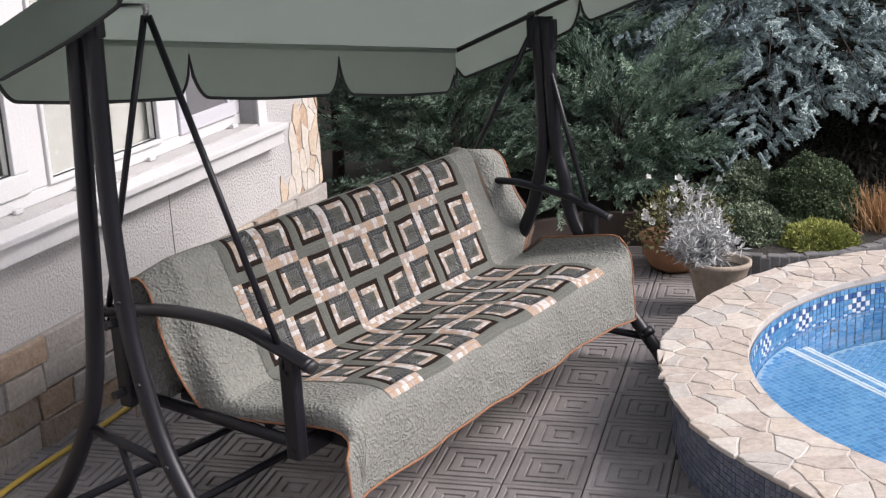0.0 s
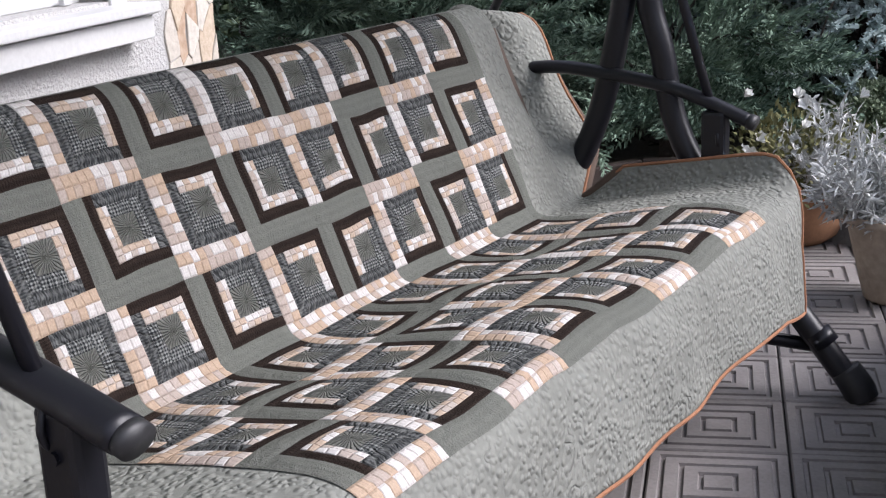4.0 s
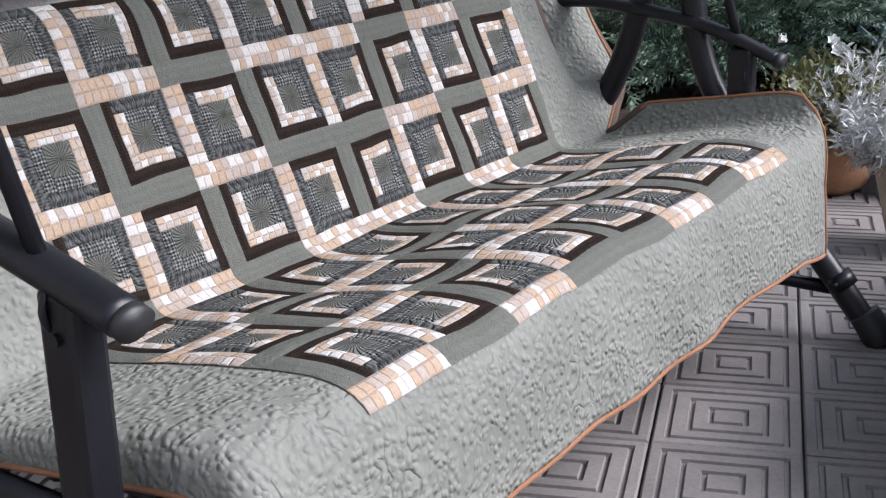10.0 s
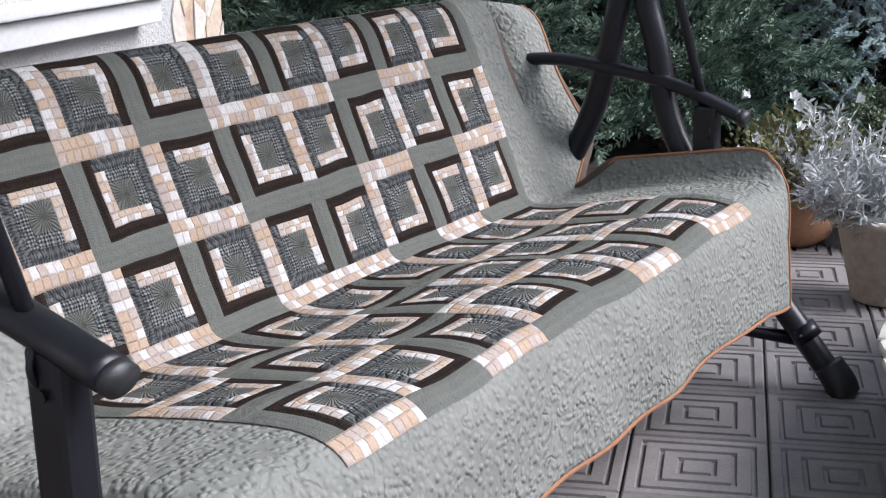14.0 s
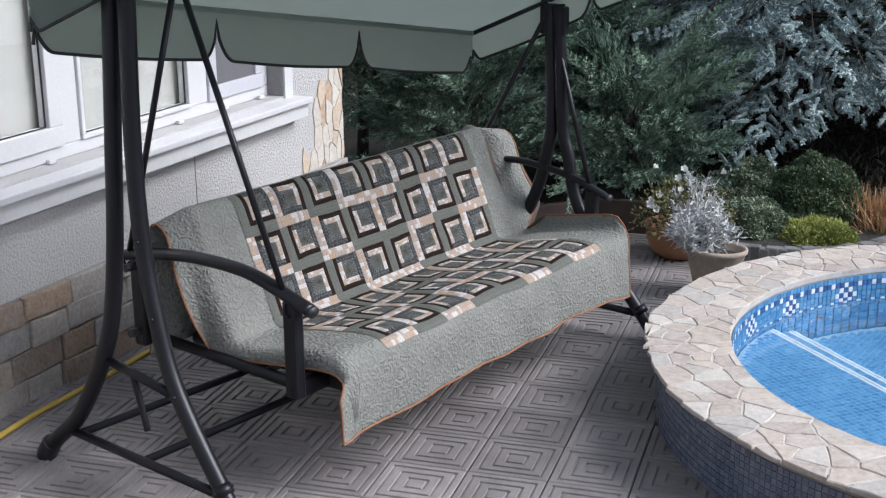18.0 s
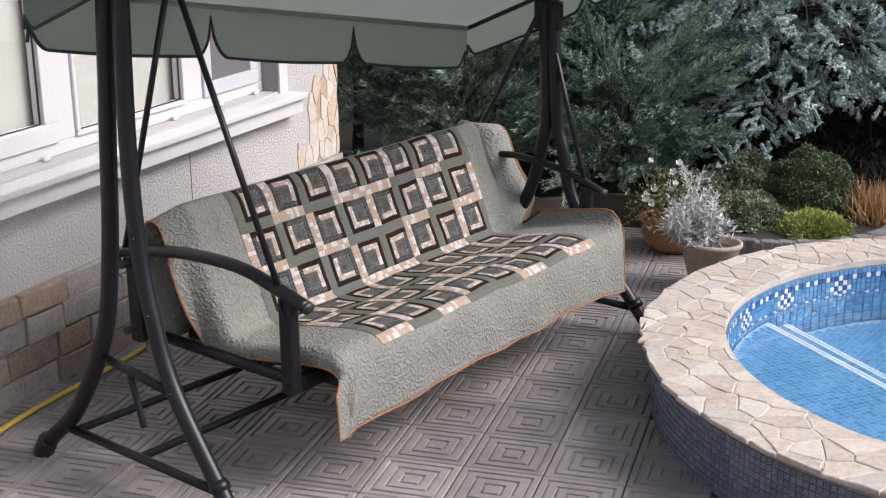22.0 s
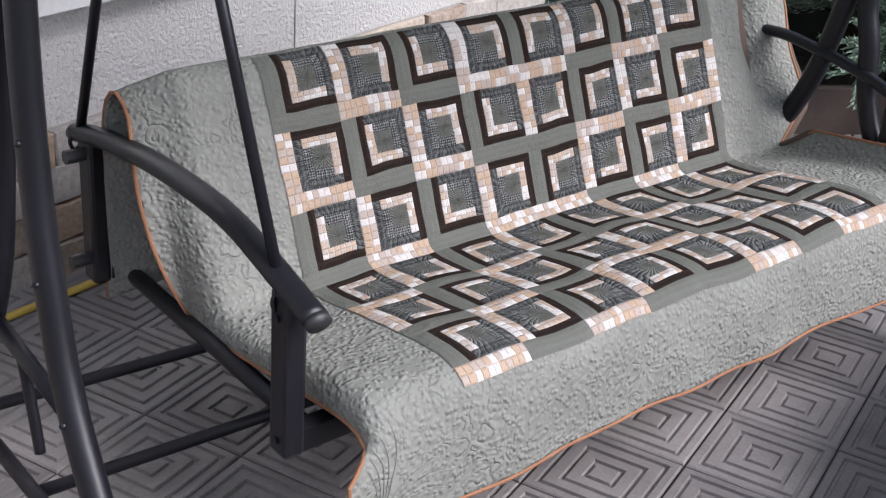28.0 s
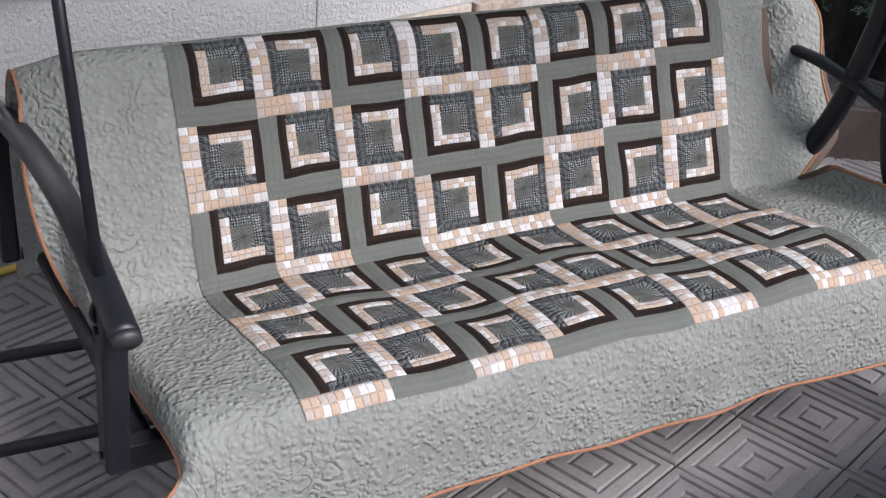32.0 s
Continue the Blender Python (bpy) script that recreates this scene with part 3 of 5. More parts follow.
leg_set(-1, -1.26, -1.32, 1.90,
        [(0.93, 0.03), (0.86, 0.10), (0.706, 0.25), (0.535, 0.56), (0.475, 0.89), (0.451, 1.295), (0.42, 1.90)],
        [(-0.11, 0.03), (-0.04, 0.11), (0.183, 0.435), (0.277, 0.693), (0.33, 0.954), (0.353, 1.306), (0.345, 1.90)],
        ((0.78, 0.15), (0.0, 0.12)), ((0.56, 0.482), (0.225, 0.43)))
leg_set(1, 1.11, 1.13, 1.53,
        [(0.70, 0.03), (0.63, 0.10), (0.35, 0.57), (0.255, 0.87), (0.238, 1.05), (0.25, 1.53)],
        [(-0.346, 0.03), (-0.28, 0.10), (0.065, 0.55), (0.145, 0.83), (0.18, 1.0), (0.205, 1.53)],
        ((0.60, 0.14), (-0.26, 0.12)), ((0.46, 0.43), (-0.05, 0.40)))
part("long_bar", tube([(-1.31, 0.40, 0.125), (1.12, 0.30, 0.13)], 0.015, 12), M_METAL, swing, smooth=True)
part("long_bar", tube([(-1.31, 0.73, 0.15), (1.12, 0.58, 0.14)], 0.015, 12), M_METAL, swing, smooth=True)

# hanging rods
for xa, top, ya, ends in ((-0.99, 1.79, 0.41, ((-0.045, 0.71), (0.78, 0.735))), (1.1, 1.49, 0.25, ((-0.01, 0.62), (0.74, 0.66)))):
    for y, z in ends:
        part("hanging_rod", tube([(xa, ya + (0.01 if y > 0.4 else -0.01), top), (xa, y, z)], 0.0115, 10), M_METAL, swing, smooth=True)
        part("rod_hook", tube([(xa - 0.012, y - 0.002, z + 0.03), (xa - 0.024, y - 0.004, z), (xa - 0.014, y - 0.004, z - 0.022), (xa + 0.004, y, z - 0.012)], 0.005, 8), M_METAL, swing, smooth=True)
    part("hanger_bar", tube([(xa, ya, top + 0.05), (-1.272 if xa < 0 else 1.11, ya + 0.04, top + 0.05)], 0.012, 10), M_METAL, swing, smooth=True)
    bm = bmesh.new()
    for k in range(5):
        bmesh.ops.create_uvsphere(bm, u_segments=8, v_segments=6, radius=0.011, matrix=Matrix.Translation((xa, ya, top + 0.01 + 0.012 * k)))
    part("suspension_spring", bm, mottled("zinc", (0.45, 0.45, 0.46), 0.15, 9, 90, 0.35, 0.05, metal=1.0), swing, smooth=True)

# arms, brackets, bench frame
ARMS = {-1: (-0.985, [(0.80, 0.745), (0.66, 0.775), (0.45, 0.800), (0.25, 0.803), (0.12, 0.790), (0.0, 0.757), (-0.145, 0.712)]),
        1: (1.10, [(0.74, 0.715), (0.62, 0.752), (0.44, 0.775), (0.30, 0.766), (0.125, 0.738), (0.02, 0.705), (-0.085, 0.662)])}
for s, (x, line) in ARMS.items():
    drop = line[-1][1] - 0.712
    part("armrest", tube([(x, y, z) for y, z in line], 0.028 if s < 0 else 0.021, 18, 10, flat=0.78), M_METAL, swing, smooth=True)
    y, z = line[-1]
    part("armrest_cap", tube([(x, y + 0.003, z + 0.001), (x, y - 0.014, z - 0.005)], 0.0268 if s < 0 else 0.024, 18, flat=0.78), M_PLASTICD, swing, smooth=True)
    yf, yr = line[-1][0] + 0.055, line[0][0] - 0.10
    part("front_bracket", boxed(x - 0.024, x + 0.024, yf, yf + 0.06, 0.375, 0.735 + drop, bevel=0.010), M_METAL, swing)
    part("rear_bracket", boxed(x - 0.022, x + 0.022, yr, yr + 0.06, 0.40, 0.755 + drop, bevel=0.010), M_METAL, swing)
    xi = x - s * 0.165
    part("bracket_stub", boxed(min(x - s * 0.02, xi), max(x - s * 0.02, xi), yf + 0.01, yf + 0.05, 0.372, 0.43, bevel=0.005), M_METAL, swing)
    part("bracket_stub", boxed(min(x - s * 0.02, xi), max(x - s * 0.02, xi), yr, yr + 0.04, 0.405, 0.455, bevel=0.005), M_METAL, swing)
    part("side_rail", tube([(x - s * 0.07, yr + 0.02, 0.41), (x - s * 0.07, yf + 0.02, 0.385)], 0.019, 10, flat=1.2), M_METAL, swing, smooth=True)
    part("side_rail", tube([(xi, 0.62, 0.405), (xi, -0.02, 0.405)], 0.022, 10, flat=1.2), M_METAL, swing, smooth=True)
    part("side_plate", boxed(xi - 0.015, xi + 0.015, -0.16, 0.06, 0.365, 0.43, bevel=0.008), M_METAL, swing)
    for h in (0.72 + drop, 0.46):
        bm = bmesh.new()
        bmesh.ops.create_cone(bm, cap_ends=True, segments=10, radius1=0.016, radius2=0.016, depth=0.05, matrix=pose(x + s * 0.04, yr + 0.03, h, 0, 90, 0))
        part("knob", bm, M_PLASTICD, swing)
    for h in (0.41, 0.68 + drop):
        bm = bmesh.new()
        bmesh.ops.create_cone(bm, cap_ends=True, segments=8, radius1=0.009, radius2=0.007, depth=0.008, matrix=pose(x + s * 0.026, yf + 0.03, h, 0, 90, 0))
        part("bolt", bm, M_METAL, swing)
for y, z in ((-0.12, 0.38), (0.22, 0.375), (0.60, 0.40)):
    part("seat_rail", tube([(-0.82, y, z), (0.94, y, z)], 0.022, 12), M_METAL, swing, smooth=True)
part("back_rail", tube([(-0.90, 0.60, 0.80), (1.02, 0.60, 0.80)], 0.018, 12), M_METAL, swing, smooth=True)
part("table_strut", tube([(-1.31, 0.41, 0.46), (-1.31, 0.38, 0.36), (-1.312, 0.35, 0.26)], 0.012, 10), M_METAL, swing, smooth=True)


# cushions under the quilt
def slab(x0, x1, pts, th):
    """A cushion whose side view is a band of thickness th below the line pts (y, z)."""
    bm = bmesh.new()
    cols = []
    nx = 24
    for i in range(nx + 1):
        x = x0 + (x1 - x0) * i / nx
        e = min(1, min(i, nx - i) / 1.5)
        ring = []
        top = list(pts)
        low = []
        for k, (y, z) in enumerate(top):
            a, b = top[max(k - 1, 0)], top[min(k + 1, len(top) - 1)]
            d = Vector((b[0] - a[0], b[1] - a[1])).normalized()
            low.append((y - d.y * -th * (0.4 + 0.6 * e), z - abs(d.x) * th * (0.4 + 0.6 * e)))
        ring = [bm.verts.new((x, y, z)) for y, z in top + low[::-1]]
        cols.append(ring)
    n = len(cols[0])
    for a, b in zip(cols, cols[1:]):
        for k in range(n):
            bm.faces.new((a[k], b[k], b[(k + 1) % n], a[(k + 1) % n]))
    bm.faces.new(cols[0])
    bm.faces.new(cols[-1][::-1])
    bmesh.ops.recalc_face_normals(bm, faces=bm.faces)
    return bm


part("seat_cushion", slab(-0.86, 0.97, [(-0.19, 0.487), (0.05, 0.475), (0.31, 0.437)], 0.07), M_CUSHION, swing, "brown cloth seat cushion", True)
part("back_cushion", slab(-0.90, 1.02, [(0.375, 0.47), (0.455, 0.66), (0.545, 0.88)], 0.05), M_CUSHION, swing, "brown cloth back cushion", True)

# canopy
CX0, CX1, CYB, CYF = -1.38, 1.12, 0.70, -0.62


def canopy_z(y, x=0.0):
    return 1.55 + (CYB - y) * 0.42 - 0.16 * x


canopy = part("canopy", bmesh.new(), M_CANOPY, swing, "pale green cloth canopy with scalloped dark-edged valance")
bm = bmesh.new()
nx, ny = 26, 18
grid = [[bm.verts.new((CX0 + (CX1 - CX0) * i / nx, CYB + (CYF - CYB) * j / ny,
                       canopy_z(CYB + (CYF - CYB) * j / ny, CX0 + (CX1 - CX0) * i / nx) - 0.012 * math.sin(math.pi * i / nx) * math.sin(math.pi * j / ny) * (1 + 0.3 * math.sin(5 * i))))
         for j in range(ny + 1)] for i in range(nx + 1)]
for i in range(nx):
    for j in range(ny):
        bm.faces.new((grid[i][j], grid[i + 1][j], grid[i + 1][j + 1], grid[i][j + 1]))
bmesh.ops.solidify(bm, geom=bm.faces[:], thickness=0.004)
bm.to_mesh(canopy.data)
bm.free()
canopy.data.shade_smooth()


def valance(p, q, lobes, drop, wave=0.008):
    """A scalloped strip from p to q: lobes parted by narrow notches, and its dark binding."""
    p, q = Vector(p), Vector(q)
    n = lobes * 72
    top, low = [], []
    side = (q - p).normalized().cross(Vector((0, 0, 1)))
    for i in range(n + 1):
        t = i / n
        b = p.lerp(q, t)
        f = (t * lobes) % 1.0
        m = min(f, 1 - f)
        d = drop * (0.24 + 0.76 * math.sqrt(math.sin(min(1, m / 0.095) * math.pi / 2))) + 0.010 * math.sin(f * math.pi)
        if i in (0, n):
            d = drop * 0.9
        top.append(b)
        low.append(b - Vector((0, 0, d)) + side * wave * math.sin(t * lobes * 6.0))
    bm = bmesh.new()
    rows = []
    for a, b in zip(top, low):
        rows.append([bm.verts.new(a.lerp(b, k / 3)) for k in range(4)])
    for a, b in zip(rows, rows[1:]):
        for k in range(3):
            bm.faces.new((a[k], b[k], b[k + 1], a[k + 1]))
    bmesh.ops.solidify(bm, geom=bm.faces[:], thickness=0.003)
    v = part("valance", bm, M_CANOPY, canopy)
    part("binding", tube(low, 0.0065, 6, 1), M_TRIM, canopy)


def cz(x, y):
    return (x, y, canopy_z(y, x))


valance(cz(CX0, CYB), cz(CX1, CYB), 3, 0.20)
valance(cz(CX1, CYB), cz(CX1, CYF), 2, 0.15)
valance(cz(CX0, CYF), cz(CX0, CYB), 2, 0.15)
valance(cz(CX1, CYF), cz(CX0, CYF), 3, 0.16)
off = Vector((0, 0, -0.018))
for a, b in (((CX0 + .02, CYB - .02), (CX1 - .02, CYB - .02)), ((CX1 - .02, CYB - .02), (CX1 - .02, CYF + .02)), ((CX0 + .02, CYB - .02), (CX0 + .02, CYF + .02)), ((CX0 + .02, CYF + .02), (CX1 - .02, CYF + .02))):
    part("canopy_tube", tube([Vector(cz(*a)) + off, Vector(cz(*b)) + off], 0.011, 10), M_METAL if a[0] == b[0] else M_CANOPY, swing, smooth=True)

# ---- patchwork quilt ----
PITCH = 0.182
U0 = -0.654
V_CREASE, NBACK, NSEAT = 0.0, 3, 3


def lerp_line(line, s):
    """The point at length s along a polyline of (length, y, z)."""
    for a, b in zip(line, line[1:]):
        if s <= b[0]:
            t = (s - a[0]) / (b[0] - a[0])
            return a[1] + (b[1] - a[1]) * t, a[2] + (b[2] - a[2]) * t
    return line[-1][1], line[-1][2]


PROFILE = [(0.655, 0.40), (0.652, 0.55), (0.648, 0.70), (0.640, 0.82), (0.628, 0.885), (0.605, 0.925), (0.575, 0.940), (0.545, 0.930), (0.520, 0.902), (0.494, 0.842), (0.470, 0.783), (0.415, 0.655), (0.388, 0.590), (0.352, 0.505), (0.340, 0.480), (0.320, 0.468), (0.285, 0.466), (0.20, 0.476), (0.05, 0.503), (-0.08, 0.523),
           (-0.15, 0.526), (-0.195, 0.517), (-0.225, 0.488), (-0.240, 0.44), (-0.248, 0.38), (-0.252, 0.31), (-0.254, 0.27)]
_line = [Vector((0, y, z)) for y, z in PROFILE]
_line = smooth_line(_line, 6)
LENGTHS, acc = [], 0.0
for i, q in enumerate(_line):
    if i:
        acc += (q - _line[i - 1]).length
    LENGTHS.append((acc, q.y, q.z))
S_CREASE = min(LENGTHS, key=lambda r: abs(r[1] - 0.334) + abs(r[2] - 0.474))[0]
S_EDGE = min(LENGTHS, key=lambda r: abs(r[1] + 0.212) + abs(r[2] - 0.503))[0]
S_END = LENGTHS[-1][0]


def cloth(u, s):
    """The quilt's surface: u across the bench, s down its length."""
    lim = S_END - 0.004
    drop = 0.0
    y, z = lerp_line(LENGTHS, max(0.0, min(s, lim)))
    if s > lim:
        z -= s - lim
    x = u
    seat = max(0.0, min(1.0, (s - S_CREASE) / 0.12)) * max(0.0, min(1.0, (S_EDGE - s + 0.06) / 0.12))
    back = max(0.0, min(1.0, (S_CREASE - s) / 0.12))
    front = max(0.0, min(1.0, (s - S_EDGE) / 0.10))
    # the near border turns down over the seat's end and flares at the front corner
    if u < -0.87:
        k = -0.87 - u
        r = 0.04
        turn = min(k / r, math.pi / 2)
        over, fall = r * math.sin(turn), r * (1 - math.cos(turn)) + 0.15 * max(0.0, k - r * math.pi / 2)
        low = 1 - max(0.0, min(1.0, (S_CREASE - s) / 0.46))
        side = low ** 1.4 * (1 - front)
        near = max(0.0, 1 - abs(s - S_CREASE) / 0.42)
        e = min(1.0, k / 0.13)
        x = -0.87 - ((0.5 + 0.5 * low) * k * (1 - side) + over * side)
        y += (1 - low) * 0.30 * k
        z -= fall * side
        x += front * 0.42 * k
        y -= front * 0.10 * k
        y += 0.10 * near * e * e * (3 - 2 * e)
        z -= (1 - low) * 0.25 * k * (1 - front)
    if u > 0.80:
        # the far border: a hollow fold on the back, a curled lip on the seat, rounded down at the front
        k = u - 0.80
        ks = k * 0.84
        a = max(0.0, ks - 0.19)
        turn = min(a / 0.055, 1.35)
        rest = a - 0.055 * turn
        lip_x = 0.80 + min(ks, 0.19) + 0.055 * math.sin(turn) + rest * math.cos(turn)
        lip_z = 0.055 * (1 - math.cos(turn)) + rest * math.sin(turn)
        flat = 0.80 + 0.70 * k
        back_x = 0.80 + 0.98 * k
        x = lip_x * seat + (1 - seat) * (back_x * back + flat * (1 - back))
        z += 0.75 * lip_z * seat
        rise = max(0.0, min(1.0, (S_CREASE - s) / 0.40))
        groove = math.exp(-((k - 0.245) / 0.055) ** 2)
        y += rise * 0.075 * groove
        x += rise * (0.012 * math.sin(s * 21.0) * min(1.0, k / 0.3) - 0.03 * math.exp(-((k - 0.28) / 0.05) ** 2))
        y -= back * max(0.0, k - 0.26) * (0.30 - 0.15 * rise)
        z -= rise * 0.25 * max(0.0, k - 0.22)
        y += front * 0.05 * k
        z -= 0.06 * k * (1 - seat) * (1 - back)
    w = 0.006 * math.sin(u * 9 + s * 5) + 0.004 * math.sin(u * 23 - s * 11)
    y += w * (0.4 + 0.2 * front)
    z += w * 0.6 * seat
    y += front * 0.003 * math.sin(u * 15.0) * min(1.0, max(0.0, (s - S_EDGE) / 0.25))
    return Vector((x, y, z))


def cloth_n(u, s, e=0.004):
    a = cloth(u + e, s) - cloth(u - e, s)
    b = cloth(u, s + e) - cloth(u, s - e)
    n = a.cross(b)
    return -n.normalized() if n.length > 1e-9 else Vector((0, 0, 1))


def hem_s(u):
    return S_END + 0.003 * math.sin(u * 7) + 0.003 * math.sin(u * 19 + 1) + (0.02 * ((0.5 - u) / 1.5) ** 2 if u < 0.5 else 0.02 * ((u - 0.5) / 0.6) ** 2)


quilt = thing("patchwork_quilt", label="sage patchwork quilt with log cabin squares over the swing seat", category="quilt")
UL, UR = -1.07, 1.18
NU, NS = 150, 170
front_v, back_v, faces_v = [], [], []
for i in range(NU + 1):
    u = UL + (UR - UL) * i / NU
    s1 = hem_s(u)
    for j in range(NS + 1):
        q = cloth(u, s1 * j / NS)
        front_v.append(q)
        back_v.append(q - cloth_n(u, s1 * j / NS) * 0.006)
N1 = len(front_v)
for i in range(NU):
    for j in range(NS):
        q = i * (NS + 1) + j
        f = (q, q + 1, q + NS + 2, q + NS + 1)
        faces_v += [f, tuple(N1 + w for w in f[::-1])]
rim_v = [j for j in range(NS + 1)] + [i * (NS + 1) + NS for i in range(1, NU + 1)] + [NU * (NS + 1) + j for j in range(NS - 1, -1, -1)] + [i * (NS + 1) for i in range(NU - 1, 0, -1)]
for p_, q_ in zip(rim_v, rim_v[1:] + rim_v[:1]):
    faces_v.append((p_, N1 + p_, N1 + q_, q_))
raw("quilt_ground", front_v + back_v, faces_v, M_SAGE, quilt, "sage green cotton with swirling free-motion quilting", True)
hem = [cloth(UL, hem_s(UL) * j / 60) for j in range(61)] + [cloth(UL + (UR - UL) * i / 80, hem_s(UL + (UR - UL) * i / 80)) for i in range(1, 81)] + [cloth(UR, hem_s(UR) * (60 - j) / 60) for j in range(1, 61)]
part("binding", tube(hem, 0.0043, 6, 1), M_HEM, quilt, "narrow orange edge binding")

def stitched(pts, r=0.0010):
    """A stitched line lying in the cloth."""
    line = [cloth(u, q) + cloth_n(u, q) * 0.0012 for u, q in pts]
    part("stitching", tube(line, r, 5, 2), M_STITCH, quilt)


for sg, uc in ((1, -0.925),):
    sc = hem_s(uc) - 0.035
    for k in range(10):
        an = radians(2 + 10.5 * k)
        reach = 0.17 + 0.05 * math.sin(math.pi * k / 9)
        curl = -0.35 if k < 5 else 0.35
        pts = []
        for q in range(9):
            t = q / 8
            a = an + curl * t * t
            pts.append((uc + sg * math.cos(a) * reach * t, sc - math.sin(a) * reach * t))
        stitched(pts)

edge = []
for q in range(25):
    sq = S_CREASE - 0.44 + 0.66 * q / 24
    edge.append(cloth(UR, sq) + Vector((0.012, 0.012, -0.014)))
part("backing_fold", tube(edge, lambda t: 0.003 + 0.019 * math.sin(math.pi * t) ** 0.6, 10, 2), M_CUSHION, quilt, "brown backing showing at the folded edge", True)

# patches: rectangles in the quilt's plane, laid on the cloth and slightly puffed
MATS = [M_SAGE_P, M_BROWN, M_GREY, M_CHECK, M_PLAID, M_PLAIDW, M_CENTRE]
CELL = 0.0165


def patch(name, u0, u1, s0, s1, mi, parent, mid=(0.0, 0.0)):
    """One piece of cotton: u across, s down the quilt."""
    step = 0.016
    nu = max(2, min(12, round((u1 - u0) / step)))
    ns = max(2, min(12, round((s1 - s0) / step)))
    verts, faces, uvs = [], [], []
    long_u = u1 - u0 > s1 - s0
    for i in range(nu + 1):
        for j in range(ns + 1):
            a, b = i / nu, j / ns
            u, s = u0 + (u1 - u0) * a, s0 + (s1 - s0) * b
            edge = min(a, 1 - a) < 1e-6 or min(b, 1 - b) < 1e-6
            h = 0.0022 if edge else 0.0048 + 0.0026 * noise.noise(Vector((u * 40, s * 40, 1.0)))
            cu = u + 0.0030 * noise.noise(Vector((u * 14, s * 14, 7.0)))
            cs = s + 0.0030 * noise.noise(Vector((u * 14, s * 14, 17.0)))
            verts.append(cloth(cu, cs) + cloth_n(cu, cs) * h)
            if mi in (4, 5):
                nl = max(1, round((u1 - u0 if long_u else s1 - s0) / CELL))
                uvs.append((a * nl + mi * 50 + round(u0 * 900), b * 2 + round(s0 * 700)) if long_u else (a * 2 + round(u0 * 900), b * nl + round(s0 * 700)))
            else:
                uvs.append(((u - mid[0]) * 40, (s - mid[1]) * 40) if long_u else ((s - mid[1]) * 40, (u - mid[0]) * 40))
    for i in range(nu):
        for j in range(ns):
            q = i * (ns + 1) + j
            faces.append((q, q + 1, q + ns + 2, q + ns + 1))
    ob = raw(name, verts, faces, MATS[mi], parent, smooth=True)
    layer = ob.data.uv_layers.new(name="UVMap")
    for lp in ob.data.loops:
        layer.data[lp.index].uv = uvs[lp.vertex_index]
    return ob


# the corner to which each square's dark legs turn: 0 lower left, 1 lower right, 2 upper right, 3 upper left
TURN = ["02023131", "20201313", "02023131", "31310202", "13132020", "31310202"]
GAP = 0.0215
P = PITCH
for r in range(6):
    for c in range(8):
        u0 = U0 + c * PITCH
        s0 = S_CREASE + (r - NBACK) * PITCH
        turn = int(TURN[r][c])
        box_parent = None

        def put(name, x0, x1, y0, y1, mi, parent):
            """x to the right and y up the square from its lower left corner, turned to suit."""
            if turn in (1, 2):
                x0, x1 = P - x1, P - x0
            if turn in (2, 3):
                y0, y1 = P - y1, P - y0
            return patch(name, u0 + x0, u0 + x1, s0 + P - y1, s0 + P - y0, mi, parent, (u0 + P / 2, s0 + P / 2))
        d0, d1 = GAP, P - GAP
        e0 = d0 + 0.020
        e1 = d1 - 0.023
        i0, i1 = e0 + 0.023, e1 - 0.022
        sq = put("quilt_square", i0, i1, i0, i1, 6, quilt)
        put("dark_strip", d0, d1, d0, e0, 1, sq)
        put("dark_strip", d0, e0, e0, d1, 1, sq)
        put("print_strip", e0, e1, e1, d1, 2, sq)
        put("print_strip", e1, d1, e0, d1, 2, sq)
        put("plaid_strip", e0, e1, e0, i0, 5, sq)
        put("plaid_strip", e0, i0, i0, e1, 5, sq)
        put("check_strip", i0, i1, i1, e1, 3, sq)
        put("check_strip", i1, e1, i0, e1, 3, sq)
# lattice strips: checked beside the print, plain sage beside the dark legs
for r in range(6):
    for c in range(8):
        t = int(TURN[r][c])
        u0, u1 = U0 + c * PITCH, U0 + (c + 1) * PITCH
        s1 = S_CREASE + (r - NBACK + 1) * PITCH
        patch("quilt_strip", u0 - GAP, u1 - GAP, s1 - GAP, s1 + GAP, 4 if t in (2, 3) else 0, quilt)
        patch("quilt_strip", u1 - GAP, u1 + GAP, s1 - PITCH + GAP, s1 - GAP, 4 if t in (0, 3) else 0, quilt)
        if c == 0:
            patch("quilt_strip", u0 - GAP, u0 + GAP, s1 - PITCH + GAP, s1 - GAP, 4 if t in (1, 2) else 0, quilt)
        if c == 7:
            patch("quilt_strip", u1 - GAP, u1 + GAP, s1 - GAP, s1 + GAP, 4 if t in (2, 3) else 0, quilt)

# ---- hose ----
hose = thing("garden_hose", label="yellow rubber garden hose lying along the house wall", category="hose")
part("hose", tube([(-4.2, 0.18, 0.012), (-3.0, 0.60, 0.012), (-2.0, 0.97, 0.012), (-1.25, 1.25, 0.012), (-0.7, 1.38, 0.012), (-0.29, 1.49, 0.012), (0.3, 1.68, 0.012), (0.9, 1.92, 0.012)], 0.012, 10), M_HOSE, hose, smooth=True)

# ---- pool ----
RIM = 0.30
pool = thing("pool", label="round raised pool with a flagstone rim and blue mosaic sides", category="pool")


def ell(a, ka, kb, z=None):
    p = (PC.x + math.cos(a) * ka, PC.y + math.sin(a) * kb)
    return p if z is None else (*p, z)


